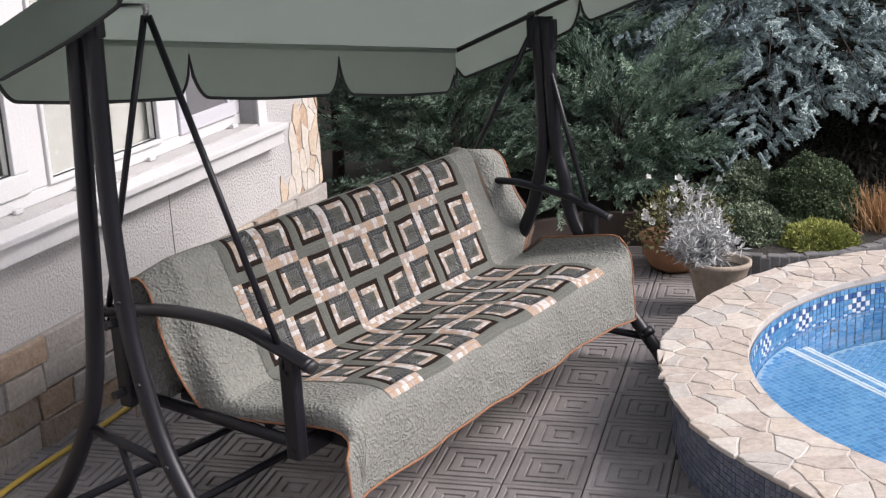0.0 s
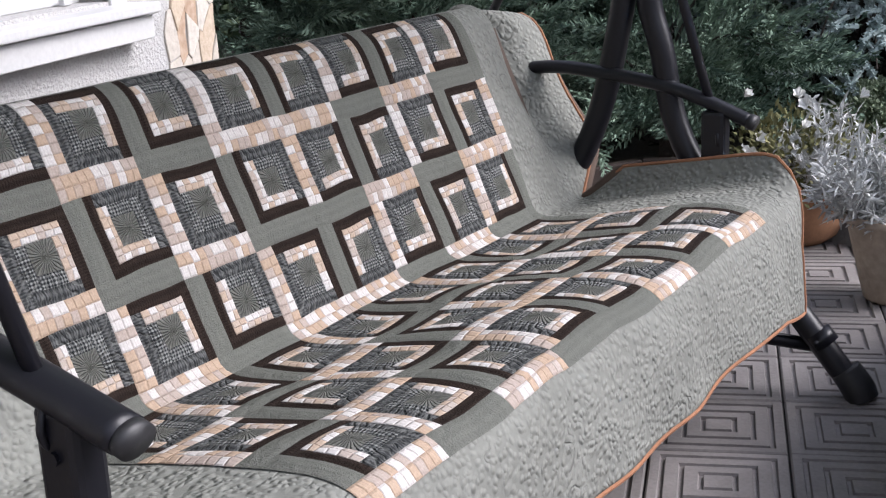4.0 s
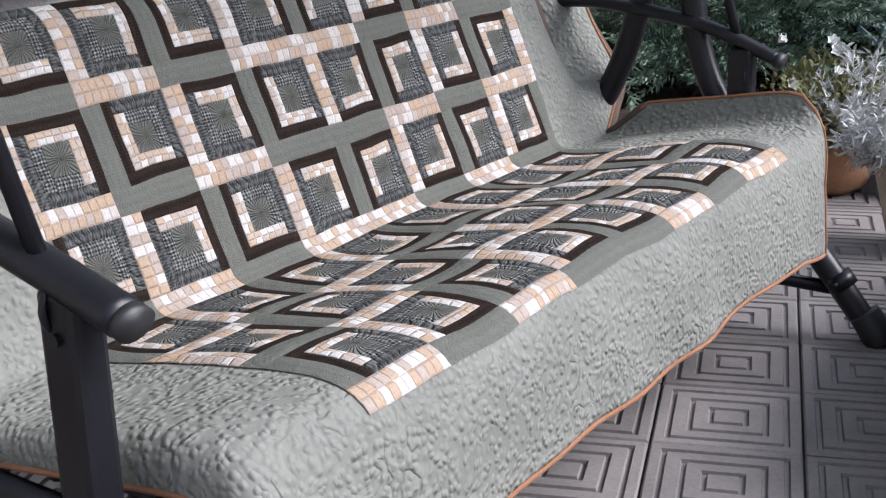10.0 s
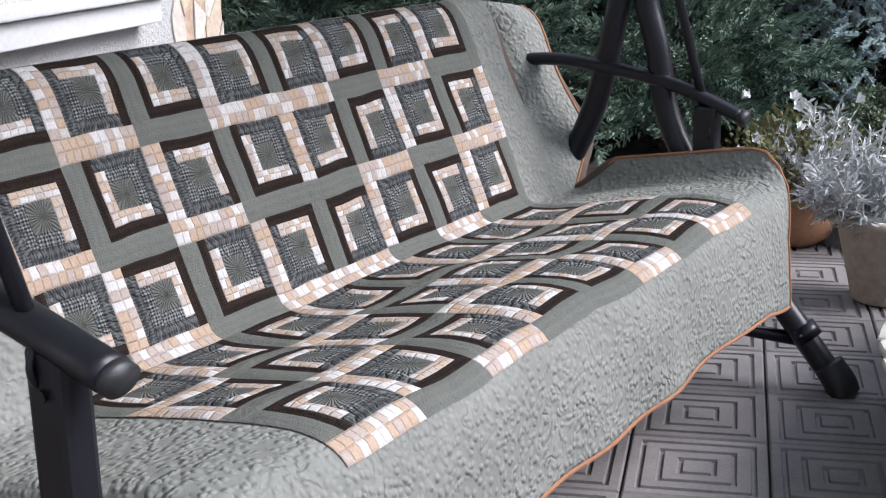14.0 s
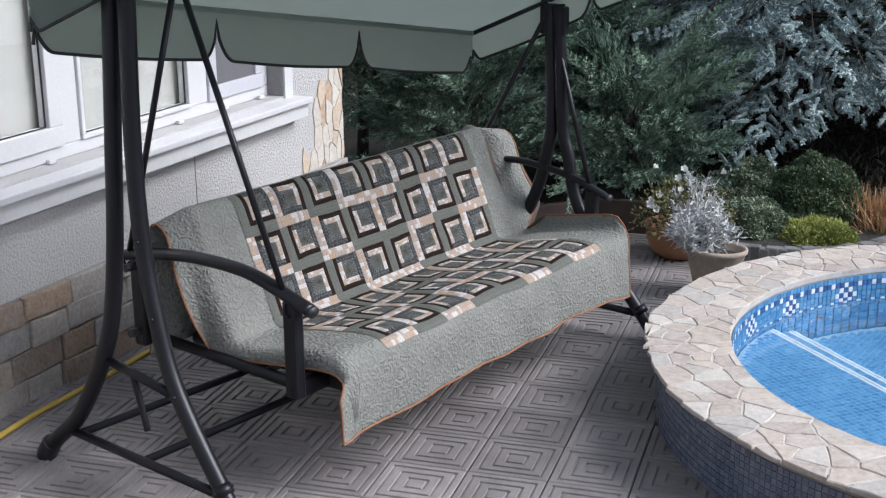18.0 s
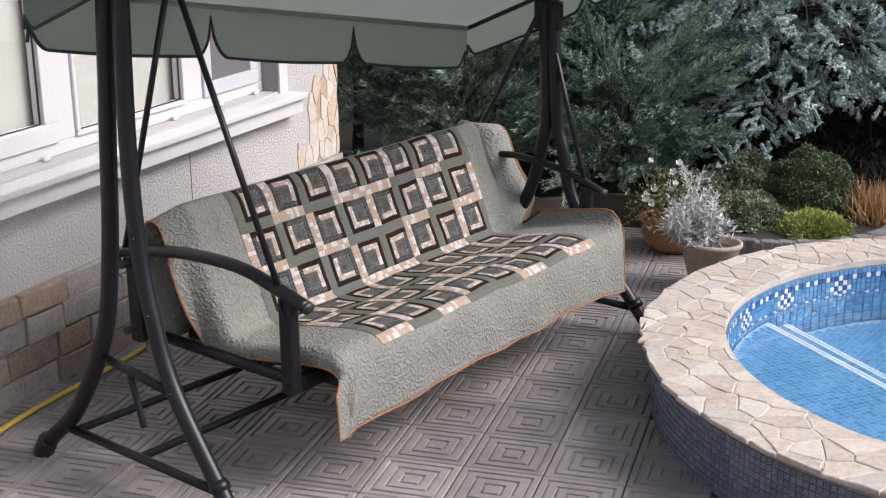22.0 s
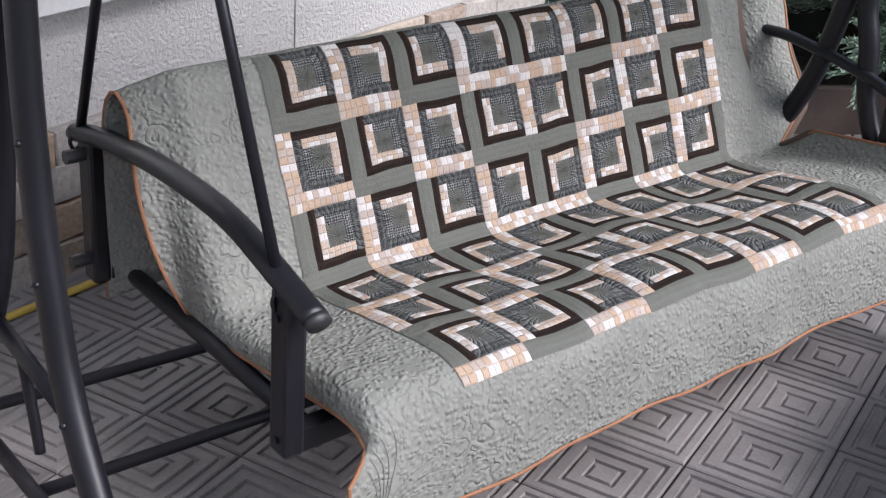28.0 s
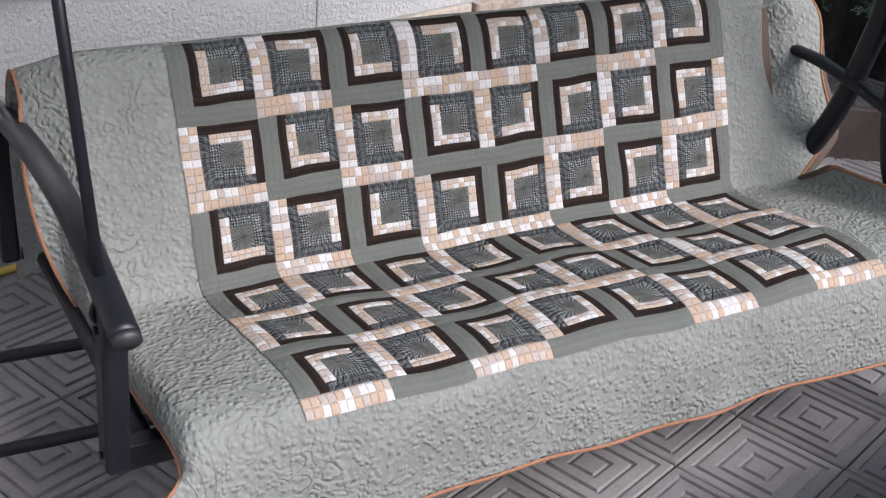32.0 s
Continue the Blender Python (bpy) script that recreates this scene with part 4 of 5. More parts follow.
def ring_wall(name, ka, kb, z0, z1, mat, n=96, flip=False, th=0.02):
    vs, f = [], []
    for k in range(n):
        a = 2 * math.pi * k / n
        for kk in (0, th):
            vs += [ell(a, ka + kk, kb + kk, z0), ell(a, ka + kk, kb + kk, z1)]
    for k in range(n):
        q, w = 4 * k, 4 * ((k + 1) % n)
        f += [(q, w, w + 1, q + 1), (q + 2, q + 3, w + 3, w + 2), (q + 1, w + 1, w + 3, q + 3), (q, q + 2, w + 2, w)]
    return raw(name, vs, f, mat, pool)


ring_wall("outer_wall", PA - 0.075, PB - 0.075, -0.05, RIM - 0.03, M_MORTAR)
ring_wall("inner_wall", QA + 0.006, QB + 0.006, -0.75, RIM - 0.03, M_MORTAR)
# bed below the rim
vs, f = [], []
N = 96
for k in range(N):
    a = 2 * math.pi * k / N
    vs += [ell(a, QA + 0.004, QB + 0.004, RIM - 0.028), ell(a, PA - 0.02, PB - 0.02, RIM - 0.028), ell(a, QA + 0.004, QB + 0.004, RIM - 0.0028), ell(a, PA - 0.03, PB - 0.03, RIM - 0.0028)]
for k in range(N):
    q, w = 4 * k, 4 * ((k + 1) % N)
    f += [(q, w, w + 1, q + 1), (q + 2, q + 3, w + 3, w + 2), (q + 1, w + 1, w + 3, q + 3), (q, q + 2, w + 2, w)]
raw("rim_bed", vs, f, M_RIMJOINT, pool)


def tiles_ring(name, ka, kb, z0, z1, size, mat, a0, a1, out=1, th=0.004, pick=None, mats=None):
    """Small tiles set round an oval wall, joined in one piece."""
    vs, f, idx = [], [], []
    per = (a1 - a0) * (ka + kb) / 2
    n = int(per / size)
    rows = int((z1 - z0) / size)
    g = size * 0.07
    for r in range(rows):
        for k in range(n):
            b0, b1 = a0 + (a1 - a0) * (k + 0.07) / n, a0 + (a1 - a0) * (k + 0.93) / n
            h0, h1 = z0 + r * size + g, z0 + (r + 1) * size - g
            t = th * (0.8 + 0.4 * nrng.rand()) * out
            q = len(vs)
            vs += [ell(b0, ka, kb, h0), ell(b1, ka, kb, h0), ell(b1, ka, kb, h1), ell(b0, ka, kb, h1)]
            vs += [ell(b0, ka + t, kb + t, h0), ell(b1, ka + t, kb + t, h0), ell(b1, ka + t, kb + t, h1), ell(b0, ka + t, kb + t, h1)]
            fs = [(q + 4, q + 5, q + 6, q + 7), (q, q + 1, q + 5, q + 4), (q + 1, q + 2, q + 6, q + 5), (q + 2, q + 3, q + 7, q + 6), (q + 3, q, q + 4, q + 7)]
            f += fs if out > 0 else [s[::-1] for s in fs]
            idx += [pick(r, k) if pick else 0] * 5
    ob = raw(name, vs, f, mats or mat, pool, idx=idx)
    return tagged(ob, kind="stuff")


tiles_ring("side_mosaic", PA - 0.055, PB - 0.055, -0.01, RIM - 0.03, 0.0255, M_MOSAIC, radians(60), radians(290))


def band(r, k):
    """White diamonds and navy dashes on the water line."""
    m = k % 14
    d = abs(m - 6)
    if d + abs(r - 3) <= 2:
        return 1 if d + abs(r - 3) != 1 else 2
    if r in (1, 5):
        return 2 if m % 3 else 1
    return 0


tiles_ring("water_line_mosaic", QA, QB, RIM - 0.03 - 0.18, RIM - 0.03, 0.0255, None, 0, 2 * math.pi, out=-1, pick=band, mats=[M_AQUA, M_BANDW, M_BANDB])
tiles_ring("basin_mosaic", QA, QB, -0.72, RIM - 0.21, 0.05, M_AQUA, 0, 2 * math.pi, out=-1)
vs, f = [], []
for i in range(-43, 44):
    for j in range(-43, 44):
        x, y, s = i * 0.028, j * 0.028, 0.0126
        if (x / (QA - 0.03)) ** 2 + (y / (QB - 0.03)) ** 2 < 1:
            q = len(vs)
            zz = -0.30
            vs += [(PC.x + x - s, PC.y + y - s, zz), (PC.x + x + s, PC.y + y - s, zz), (PC.x + x + s, PC.y + y + s, zz), (PC.x + x - s, PC.y + y + s, zz)]
            f.append((q, q + 1, q + 2, q + 3))
tagged(raw("floor_mosaic", vs, f, M_AQUA, pool), kind="stuff")
raw("basin_floor", [ell(2 * math.pi * k / 64, QA, QB, -0.304) for k in range(64)], [tuple(range(64))], M_GROUT, pool)
# two steps across one side of the basin, tiled, with white edging
SX, SN = Vector((0.51, 0.86, 0)).normalized(), Vector((-0.86, 0.51, 0)).normalized()


def on_step(a, b, z):
    q = PC.to_3d() + SX * a + SN * b
    return (q.x, q.y, z)


for off, z in ((0.48, 0.05), (0.33, -0.08)):
    rr = QA - 0.006
    half = math.acos(off / rr)
    poly = [on_step(rr * math.sin(half * (1 - 2 * k / 32)), rr * math.cos(half * (1 - 2 * k / 32)), 0)[:2] for k in range(33)]
    vs, f = prism(poly, -0.30, z, 0.002)
    st = raw("basin_step", vs, f, M_GROUT, pool)
    vs, f = [], []
    for i in range(-44, 45):
        for j in range(29):
            a, b, h = i * 0.027, off + 0.052 + j * 0.027, 0.0122
            if math.hypot(abs(a) + h, b + h) < rr and (z > 0 or b < 0.47):
                q = len(vs)
                vs += [on_step(a - h, b - h, z + 0.003), on_step(a + h, b - h, z + 0.003), on_step(a + h, b + h, z + 0.003), on_step(a - h, b + h, z + 0.003)]
                f.append((q, q + 1, q + 2, q + 3))
    tagged(raw("step_mosaic", vs, f, M_AQUA, st), kind="stuff")
    for e in (0.002, 0.022):
        w = math.sqrt(rr * rr - (off + e + 0.013) ** 2) - 0.01
        vs, f = prism([on_step(*p, 0)[:2] for p in ((-w, off + e), (w, off + e), (w, off + e + 0.012), (-w, off + e + 0.012))], z + 0.001, z + 0.005, 0.001)
        raw("step_edge", vs, f, M_BANDW, st)
wat = raw("water", [ell(2 * math.pi * k / 96, QA - 0.002, QB - 0.002, 0.155) for k in range(96)], [tuple(range(96))], M_WATER, pool, "clear blue pool water")
wat.visible_shadow = False

# ---- planting ----
def orient(d):
    d = d / np.linalg.norm(d, axis=-1, keepdims=True)
    h = np.where(np.abs(d[..., 2:3]) < 0.9, np.array([0, 0, 1.0]), np.array([1.0, 0, 0]))
    s = np.cross(d, h)
    s /= np.linalg.norm(s, axis=-1, keepdims=True)
    return d, s, np.cross(d, s)


def sprays(name, base, way, length, width, mat, parent, label="", jag=3):
    """Many small pointed leaves or sprays: at base, along way; each a bent blade of two crossed kites."""
    d, s, u = orient(way)
    L, Wd = length[:, None], width[:, None]
    roll = nrng.rand(len(base))[:, None] * 2 * math.pi
    a = s * np.cos(roll) + u * np.sin(roll)
    b = -s * np.sin(roll) + u * np.cos(roll)
    mid = base + d * L * 0.45
    tip = base + d * L + b * L * 0.12
    v = np.stack([base, mid + a * Wd, tip, mid - a * Wd, mid + b * Wd * 0.7], 1)
    n = len(base)
    q = np.arange(n)[:, None] * 5
    faces = np.concatenate([q + [0, 1, 4], q + [1, 2, 4], q + [2, 3, 4], q + [3, 0, 4]], 1).reshape(-1, 3)
    me = bpy.data.meshes.new(name)
    me.vertices.add(n * 5)
    me.vertices.foreach_set("co", v.reshape(-1).astype(np.float32))
    me.loops.add(len(faces) * 3)
    me.loops.foreach_set("vertex_index", faces.reshape(-1).astype(np.int32))
    me.polygons.add(len(faces))
    me.polygons.foreach_set("loop_start", (np.arange(len(faces)) * 3).astype(np.int32))
    me.update(calc_edges=True)
    me.validate()
    me.materials.append(mat)
    ob = new(name, me)
    ob.parent = parent
    if label:
        tagged(ob, label)
    return ob


def rand_dirs(n, up=0.0):
    d = nrng.normal(size=(n, 3))
    d[:, 2] += up
    return d / np.linalg.norm(d, axis=1, keepdims=True)


def juniper(x, y, h, r, seed, label, n_branch=70):
    """A spreading juniper: arching limbs feathered with short sprays."""
    st = np.random.RandomState(seed)
    tree = thing("juniper_shrub", label=label, category="shrub", group="junipers")
    part("trunk", tube([(x, y, -0.06), (x + 0.03, y, h * 0.3), (x, y + 0.03, h * 0.6)], lambda t: 0.05 * (1 - 0.7 * t), 8), M_BARK, tree)
    B, W, Ls, Ws = [], [], [], []
    limbs = bmesh.new()
    for k in range(n_branch):
        an = 2 * math.pi * st.rand()
        rise = st.uniform(0.05, 1.0)
        z0 = h * 0.08 + h * 0.42 * rise
        out = r * (1.05 - 0.55 * rise) * st.uniform(0.7, 1.12)
        zt = h * (0.14 + 0.86 * rise) * st.uniform(0.85, 1.08)
        p0 = np.array([x, y, z0])
        p2 = np.array([x + math.cos(an) * out, y + math.sin(an) * out, zt])
        p1 = (p0 + p2) / 2 + np.array([0, 0, 0.10 * h])
        if k % 5 == 0:
            tube([p0, p1, p2], lambda t: 0.008 * (1 - 0.8 * t), 5, 4, bm=limbs)
        # flat fronds left and right of the limb, each a herringbone of short sprays
        for fr in range(13):
            t = 0.08 + 0.92 * ((fr + st.rand()) / 13) ** 0.8
            c = (1 - t) ** 2 * p0 + 2 * t * (1 - t) * p1 + t * t * p2
            tang = 2 * (1 - t) * (p1 - p0) + 2 * t * (p2 - p1)
            tang = tang / np.linalg.norm(tang)
            sd = np.cross(tang, [0, 0, 1.0]) + st.normal(size=3) * 0.35
            sd = sd / np.linalg.norm(sd)
            ax = tang * 1.0 + sd * (0.55 if fr % 2 else -0.55) + np.array([0, 0, st.uniform(-0.05, 0.30)])
            ax = ax / np.linalg.norm(ax)
            ln = st.uniform(0.20, 0.36) * (1.15 - 0.45 * t)
            m = 60
            q = st.rand(m)
            cr = np.cross(ax, sd + [0, 0, 0.8])
            cr = cr / np.linalg.norm(cr)
            sg = np.where(st.rand(m) < 0.5, -1, 1)[:, None]
            B.append(c + ax * (q * ln)[:, None] + st.normal(size=(m, 3)) * 0.007)
            W.append(ax * 1.0 + cr * sg * 0.65 + st.normal(size=(m, 3)) * 0.14)
            Ls.append(st.uniform(0.028, 0.055, m) * (1.2 - 0.6 * q))
            Ws.append(st.uniform(0.0034, 0.0060, m))
    part("branching", limbs, M_BARK, tree)
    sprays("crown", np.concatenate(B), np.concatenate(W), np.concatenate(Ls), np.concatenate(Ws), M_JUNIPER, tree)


def needles(name, base, way, length, width, mat, parent):
    """Flat pointed needles, two triangles each."""
    d, a, u_ = orient(way)
    roll = nrng.rand(len(base))[:, None] * 2 * math.pi
    a = a * np.cos(roll) + u_ * np.sin(roll)
    mid = base + d * length[:, None] * 0.5
    v = np.stack([base, mid + a * width[:, None], base + d * length[:, None], mid - a * width[:, None]], 1)
    n = len(base)
    q = np.arange(n)[:, None] * 4
    faces = np.concatenate([q + [0, 1, 2], q + [0, 2, 3]], 1).reshape(-1, 3)
    me = bpy.data.meshes.new(name)
    me.vertices.add(n * 4)
    me.vertices.foreach_set("co", v.reshape(-1).astype(np.float32))
    me.loops.add(len(faces) * 3)
    me.loops.foreach_set("vertex_index", faces.reshape(-1).astype(np.int32))
    me.polygons.add(len(faces))
    me.polygons.foreach_set("loop_start", (np.arange(len(faces)) * 3).astype(np.int32))
    me.update(calc_edges=True)
    me.validate()
    me.materials.append(mat)
    ob = new(name, me)
    ob.parent = parent
    return ob


def spruce(x, y, h, r, seed, label, n_branch=90, z_low=0.30, z_dense=1.7):
    """A blue spruce: tiers of level boughs that hang at the tips, set with finger-like twigs."""
    st = np.random.RandomState(seed)
    tree = thing("blue_spruce", label=label, category="tree", group="spruces")
    part("trunk", tube([(x, y, -0.06), (x, y, h * 0.5), (x, y, h)], lambda t: 0.09 * (1 - 0.85 * t), 10), M_BARK, tree)
    limbs, cores = bmesh.new(), bmesh.new()
    B, W, Ls, Ws = [], [], [], []
    for k in range(n_branch):
        f = k / n_branch
        z0 = z_low + (z_dense - z_low) * f / 0.8 if f < 0.8 else z_dense + (h - z_dense) * (f - 0.8) / 0.2
        z0 = math.floor(z0 / 0.21) * 0.21 + st.uniform(0.0, 0.07)
        an = k * 2.399 + st.uniform(-0.3, 0.3)
        out = r * (1 - 0.85 * (z0 - z_low) / (h - z_low)) * st.uniform(0.75, 1.1)
        dv = np.array([math.cos(an), math.sin(an), 0])
        side = np.array([-dv[1], dv[0], 0])
        p0 = np.array([x, y, z0])
        p1 = p0 + dv * out * 0.55 + [0, 0, 0.06]
        p2 = p0 + dv * out + [0, 0, -0.12 - 0.10 * st.rand()]
        tube([p0, p1, p2], lambda t: 0.010 * (1 - 0.7 * t), 5, 4, bm=limbs)
        nt = 46
        for tw in range(nt):
            t = 0.36 + 0.64 * tw / (nt - 1)
            c = (1 - t) ** 2 * p0 + 2 * t * (1 - t) * p1 + t * t * p2
            sg = -1 if tw % 2 else 1
            reach = (0.30 * (1.05 - t) + 0.05) * out * st.uniform(0.3, 1.0)
            c = c + side * sg * reach + [0, 0, -0.10 * reach]
            ln = st.uniform(0.08, 0.15)
            end = c + (side * sg * st.uniform(0.1, 0.9) + dv * st.uniform(0.3, 0.8)) * ln + np.array([0, 0, st.uniform(-0.075, 0.01)])
            tube([c, end], lambda t: 0.013 * (1 - 0.4 * t), 5, bm=cores)
            m = 46
            q = st.rand(m)
            pos = c + (end - c) * q[:, None]
            ax = (end - c) / np.linalg.norm(end - c)
            rad = st.normal(size=(m, 3))
            rad -= (rad @ ax)[:, None] * ax
            rad /= np.linalg.norm(rad, axis=1, keepdims=True)
            B.append(pos)
            W.append(rad * 0.95 + ax * 0.55 + np.array([0, 0, 0.10]))
            Ls.append(st.uniform(0.020, 0.030, m))
            Ws.append(np.full(m, 0.0058))
    part("branching", limbs, M_BARK, tree)
    part("shoot_tuft", cores, M_SPRUCE, tree)
    needles("crown", np.concatenate(B), np.concatenate(W), np.concatenate(Ls), np.concatenate(Ws), M_SPRUCE, tree)


def mound(x, y, z, rx, rz, n, mat, name, label, cat, leaf=(0.016, 0.008), lump=0.07, group=""):
    """A clipped round shrub of small leaves, with an uneven outline."""
    ob = thing(name, label=label, category=cat, group=group)
    d = rand_dirs(n, 0.35)
    d[:, 2] = np.abs(d[:, 2])
    ph = nrng.rand(3) * 6
    bump = 1 + lump * (np.sin(d[:, 0] * 7 + ph[0]) * np.sin(d[:, 1] * 8 + ph[1]) + 0.6 * np.sin(d[:, 2] * 11 + ph[2] + d[:, 0] * 9))
    rr = (0.72 + 0.30 * nrng.rand(n) ** 0.5) * bump
    pos = np.array([x, y, z]) + d * rr[:, None] * np.array([rx, rx, rz])
    sprays("leaves", pos, d + nrng.normal(size=(n, 3)) * 0.8, nrng.uniform(0.7, 1.4, n) * leaf[0], nrng.uniform(0.7, 1.3, n) * leaf[1], mat, ob)
    bm = bmesh.new()
    for k in range(7):
        an = k * 0.9
        tube([(x, y, -0.05), (x + math.cos(an) * rx * 0.4, y + math.sin(an) * rx * 0.4, z + rz * 0.5)], 0.006, 5, bm=bm)
    part("stem_tuft", bm, M_BARK, ob)
    return ob


juniper(2.85, 1.95, 1.34, 0.85, 3, "wide dark green juniper beside the house corner", 64)
juniper(3.28, 1.02, 1.22, 0.92, 5, "feathery green juniper behind the swing", 64)
juniper(3.9, 1.9, 1.75, 1.2, 8, "tall dark juniper at the back of the bed", 80)
juniper(2.95, 3.0, 1.9, 1.1, 12, "dark juniper behind the house corner", 70)
spruce(5.0, 0.65, 3.2, 1.85, 21, "blue spruce with hanging silvery boughs", 150, 0.62)
spruce(7.3, -1.0, 3.4, 1.6, 23, "pale blue spruce at the edge of the garden", 90)
spruce(6.0, 2.6, 3.6, 1.8, 29, "blue spruce behind the junipers", 50)
mound(3.30, 0.20, 0.12, 0.25, 0.29, 10000, M_BOXV, "boxwood_ball", "clipped boxwood ball with grey-green leaves", "shrub", group="boxwoods")
mound(3.38, -0.20, 0.10, 0.29, 0.34, 16000, M_BOX, "boxwood_ball", "large dense dark green boxwood ball", "shrub", group="boxwoods")
mound(2.95, 0.03, 0.08, 0.25, 0.16, 9000, M_BOXV, "low_boxwood", "low spreading boxwood with pale leaf edges", "shrub", group="boxwoods")
mound(2.98, -0.38, 0.05, 0.22, 0.12, 8000, M_LIME, "golden_juniper", "low golden-green creeping juniper", "shrub", leaf=(0.03, 0.004))
gr = thing("straw_grass", label="tuft of dry straw-coloured grass in the bed", category="grass")
n = 900
b0 = np.array([3.42, -0.585, 0.0]) + np.c_[nrng.normal(0, 0.07, n), nrng.normal(0, 0.07, n), np.zeros(n)]
sprays("blades", b0, np.c_[nrng.normal(0, 0.5, n), nrng.normal(0, 0.5, n), np.ones(n)], nrng.uniform(0.15, 0.36, n), np.full(n, 0.0042), M_STRAW, gr)

# low palisade edging of the bed
bed = thing("bed_edging", label="curved edging of dark concrete palisade blocks", category="edging", kind="structure")
for k in range(34):
    t = k / 33
    an = radians(150 + 120 * t)
    x, y = 3.32 + 0.86 * math.cos(an), -0.05 + 0.72 * math.sin(an)
    ob = part("palisade_block", boxed(-0.035, 0.035, -0.03, 0.03, -0.05, 0.12 + rng.uniform(-0.008, 0.008), bevel=0.008), M_BORDER, bed)
    ob.matrix_parent_inverse = Matrix()
    ob.matrix_world = pose(x, y, 0, 0, 0, math.degrees(an) + 90)
# soil of the bed
bs = thing("bed_soil", label="dark soil of the raised planting bed", category="soil", kind="structure")
vs = [(3.42, -0.25, 0.10)] + [(3.42 + 0.94 * math.cos(2 * math.pi * k / 40), -0.25 + 0.88 * math.sin(2 * math.pi * k / 40), 0.07) for k in range(40)]
raw("soil", vs, [(0, k + 1, (k + 1) % 40 + 1) for k in range(40)], M_SOIL, bs)
# low dark board edging before the junipers
eb = thing("board_edging", label="low dark brown timber edging before the junipers", category="edging", kind="structure")
for a, b in (((2.05, 1.20), (2.62, 0.86)), ((2.63, 0.85), (2.85, 0.35))):
    d = Vector((b[0] - a[0], b[1] - a[1]))
    ob = part("edging_board", boxed(0, d.length, -0.02, 0.02, -0.05, 0.20, bevel=0.006), M_EDGE, eb)
    ob.matrix_world = pose(a[0], a[1], 0, 0, 0, math.degrees(math.atan2(d.y, d.x)))

# fence behind the trees
fence = thing("wooden_fence", label="red-brown wooden fence behind the conifers", category="fence")
for k in range(4):
    x, y = 6.9 - 0.35 * k, -3.3 + 1.05 * k
    part("post", boxed(x - 0.06, x + 0.06, y - 0.06, y + 0.06, -0.06, 2.3, bevel=0.008), M_WOOD, fence)
    if k < 3:
        for z in (0.25, 0.55, 0.85, 1.15, 1.45, 1.75, 2.05):
            bm = boxed(0, 1.11, -0.012, 0.012, -0.06, 0.06, bevel=0.004)
            ob = part("slat", bm, M_WOOD, fence)
            ob.matrix_world = pose(x, y, z, 0, 0, 108.43)
# dark hedge closing the view
hedge = thing("back_hedge", label="dense dark green hedge closing the garden", category="hedge", kind="stuff")
n = 95000
t = nrng.rand(n)
px = 9.5 - 5.0 * (t > 0.75) * (t - 0.75) * 4 + nrng.normal(0, 0.25, n)
py = -8 + 18 * t + nrng.normal(0, 0.3, n)
# the unseen upper part is added so the water mirrors green, not sky
pz = nrng.rand(n) ** 0.8 * (6.2 + 0.9 * np.sin(t * 40))
sprays("leaves", np.c_[px, py, pz], rand_dirs(n, 0.2), nrng.uniform(0.10, 0.2, n), nrng.uniform(0.03, 0.06, n), M_BOX, hedge)
n = 30000
t = nrng.rand(n)
py = 6.5 + nrng.normal(0, 0.25, n)
px = -1 + 10 * t
pz = nrng.rand(n) ** 0.8 * 3.4
sprays("leaves", np.c_[px, py, pz], rand_dirs(n, 0.2), nrng.uniform(0.10, 0.2, n), nrng.uniform(0.03, 0.06, n), M_BOX, hedge)

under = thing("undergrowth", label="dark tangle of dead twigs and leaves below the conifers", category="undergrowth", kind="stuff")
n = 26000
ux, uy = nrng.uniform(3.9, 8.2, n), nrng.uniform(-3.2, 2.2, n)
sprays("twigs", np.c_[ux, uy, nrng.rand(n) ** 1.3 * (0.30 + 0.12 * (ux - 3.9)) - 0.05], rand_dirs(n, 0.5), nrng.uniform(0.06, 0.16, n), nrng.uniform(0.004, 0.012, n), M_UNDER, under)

# plain unseen walls behind the walk, added to cut sky light and bounce some
gw = thing("unseen_wall", label="plain unseen wall added behind the walk to block and bounce light", category="wall", kind="structure")
part("unseen_side", boxed(-6.2, -6.0, -7.0, 0.1, -0.06, 2.9, bevel=0), M_PLASTER, gw)
part("wall_end", boxed(-6.0, 8.6, -7.0, -6.8, -0.06, 2.2, bevel=0), M_BORDER, gw)

# ---- potted flowers ----
pot = thing("clay_pot", label="weathered pale clay pot with silver dusty miller", category="flower pot", group="flower pots")
bm = lathe([(0.085, 0.0), (0.095, 0.01), (0.125, 0.13), (0.150, 0.225), (0.160, 0.232), (0.160, 0.252), (0.150, 0.255), (0.140, 0.245), (0.132, 0.20), (0.0, 0.195)], 32, wobble=0.01)
p = part("pot", bm, M_CLAY, pot, smooth=True)
p.matrix_world = pose(1.92, -0.25, 0, 0, 3, 0)
sl = part("soil", lathe([(0.0, 0.198), (0.131, 0.20), (0.131, 0.212), (0.0, 0.215)], 20), M_SOIL, pot)
sl.matrix_world = pose(1.92, -0.25, 0, 0, 3, 0)


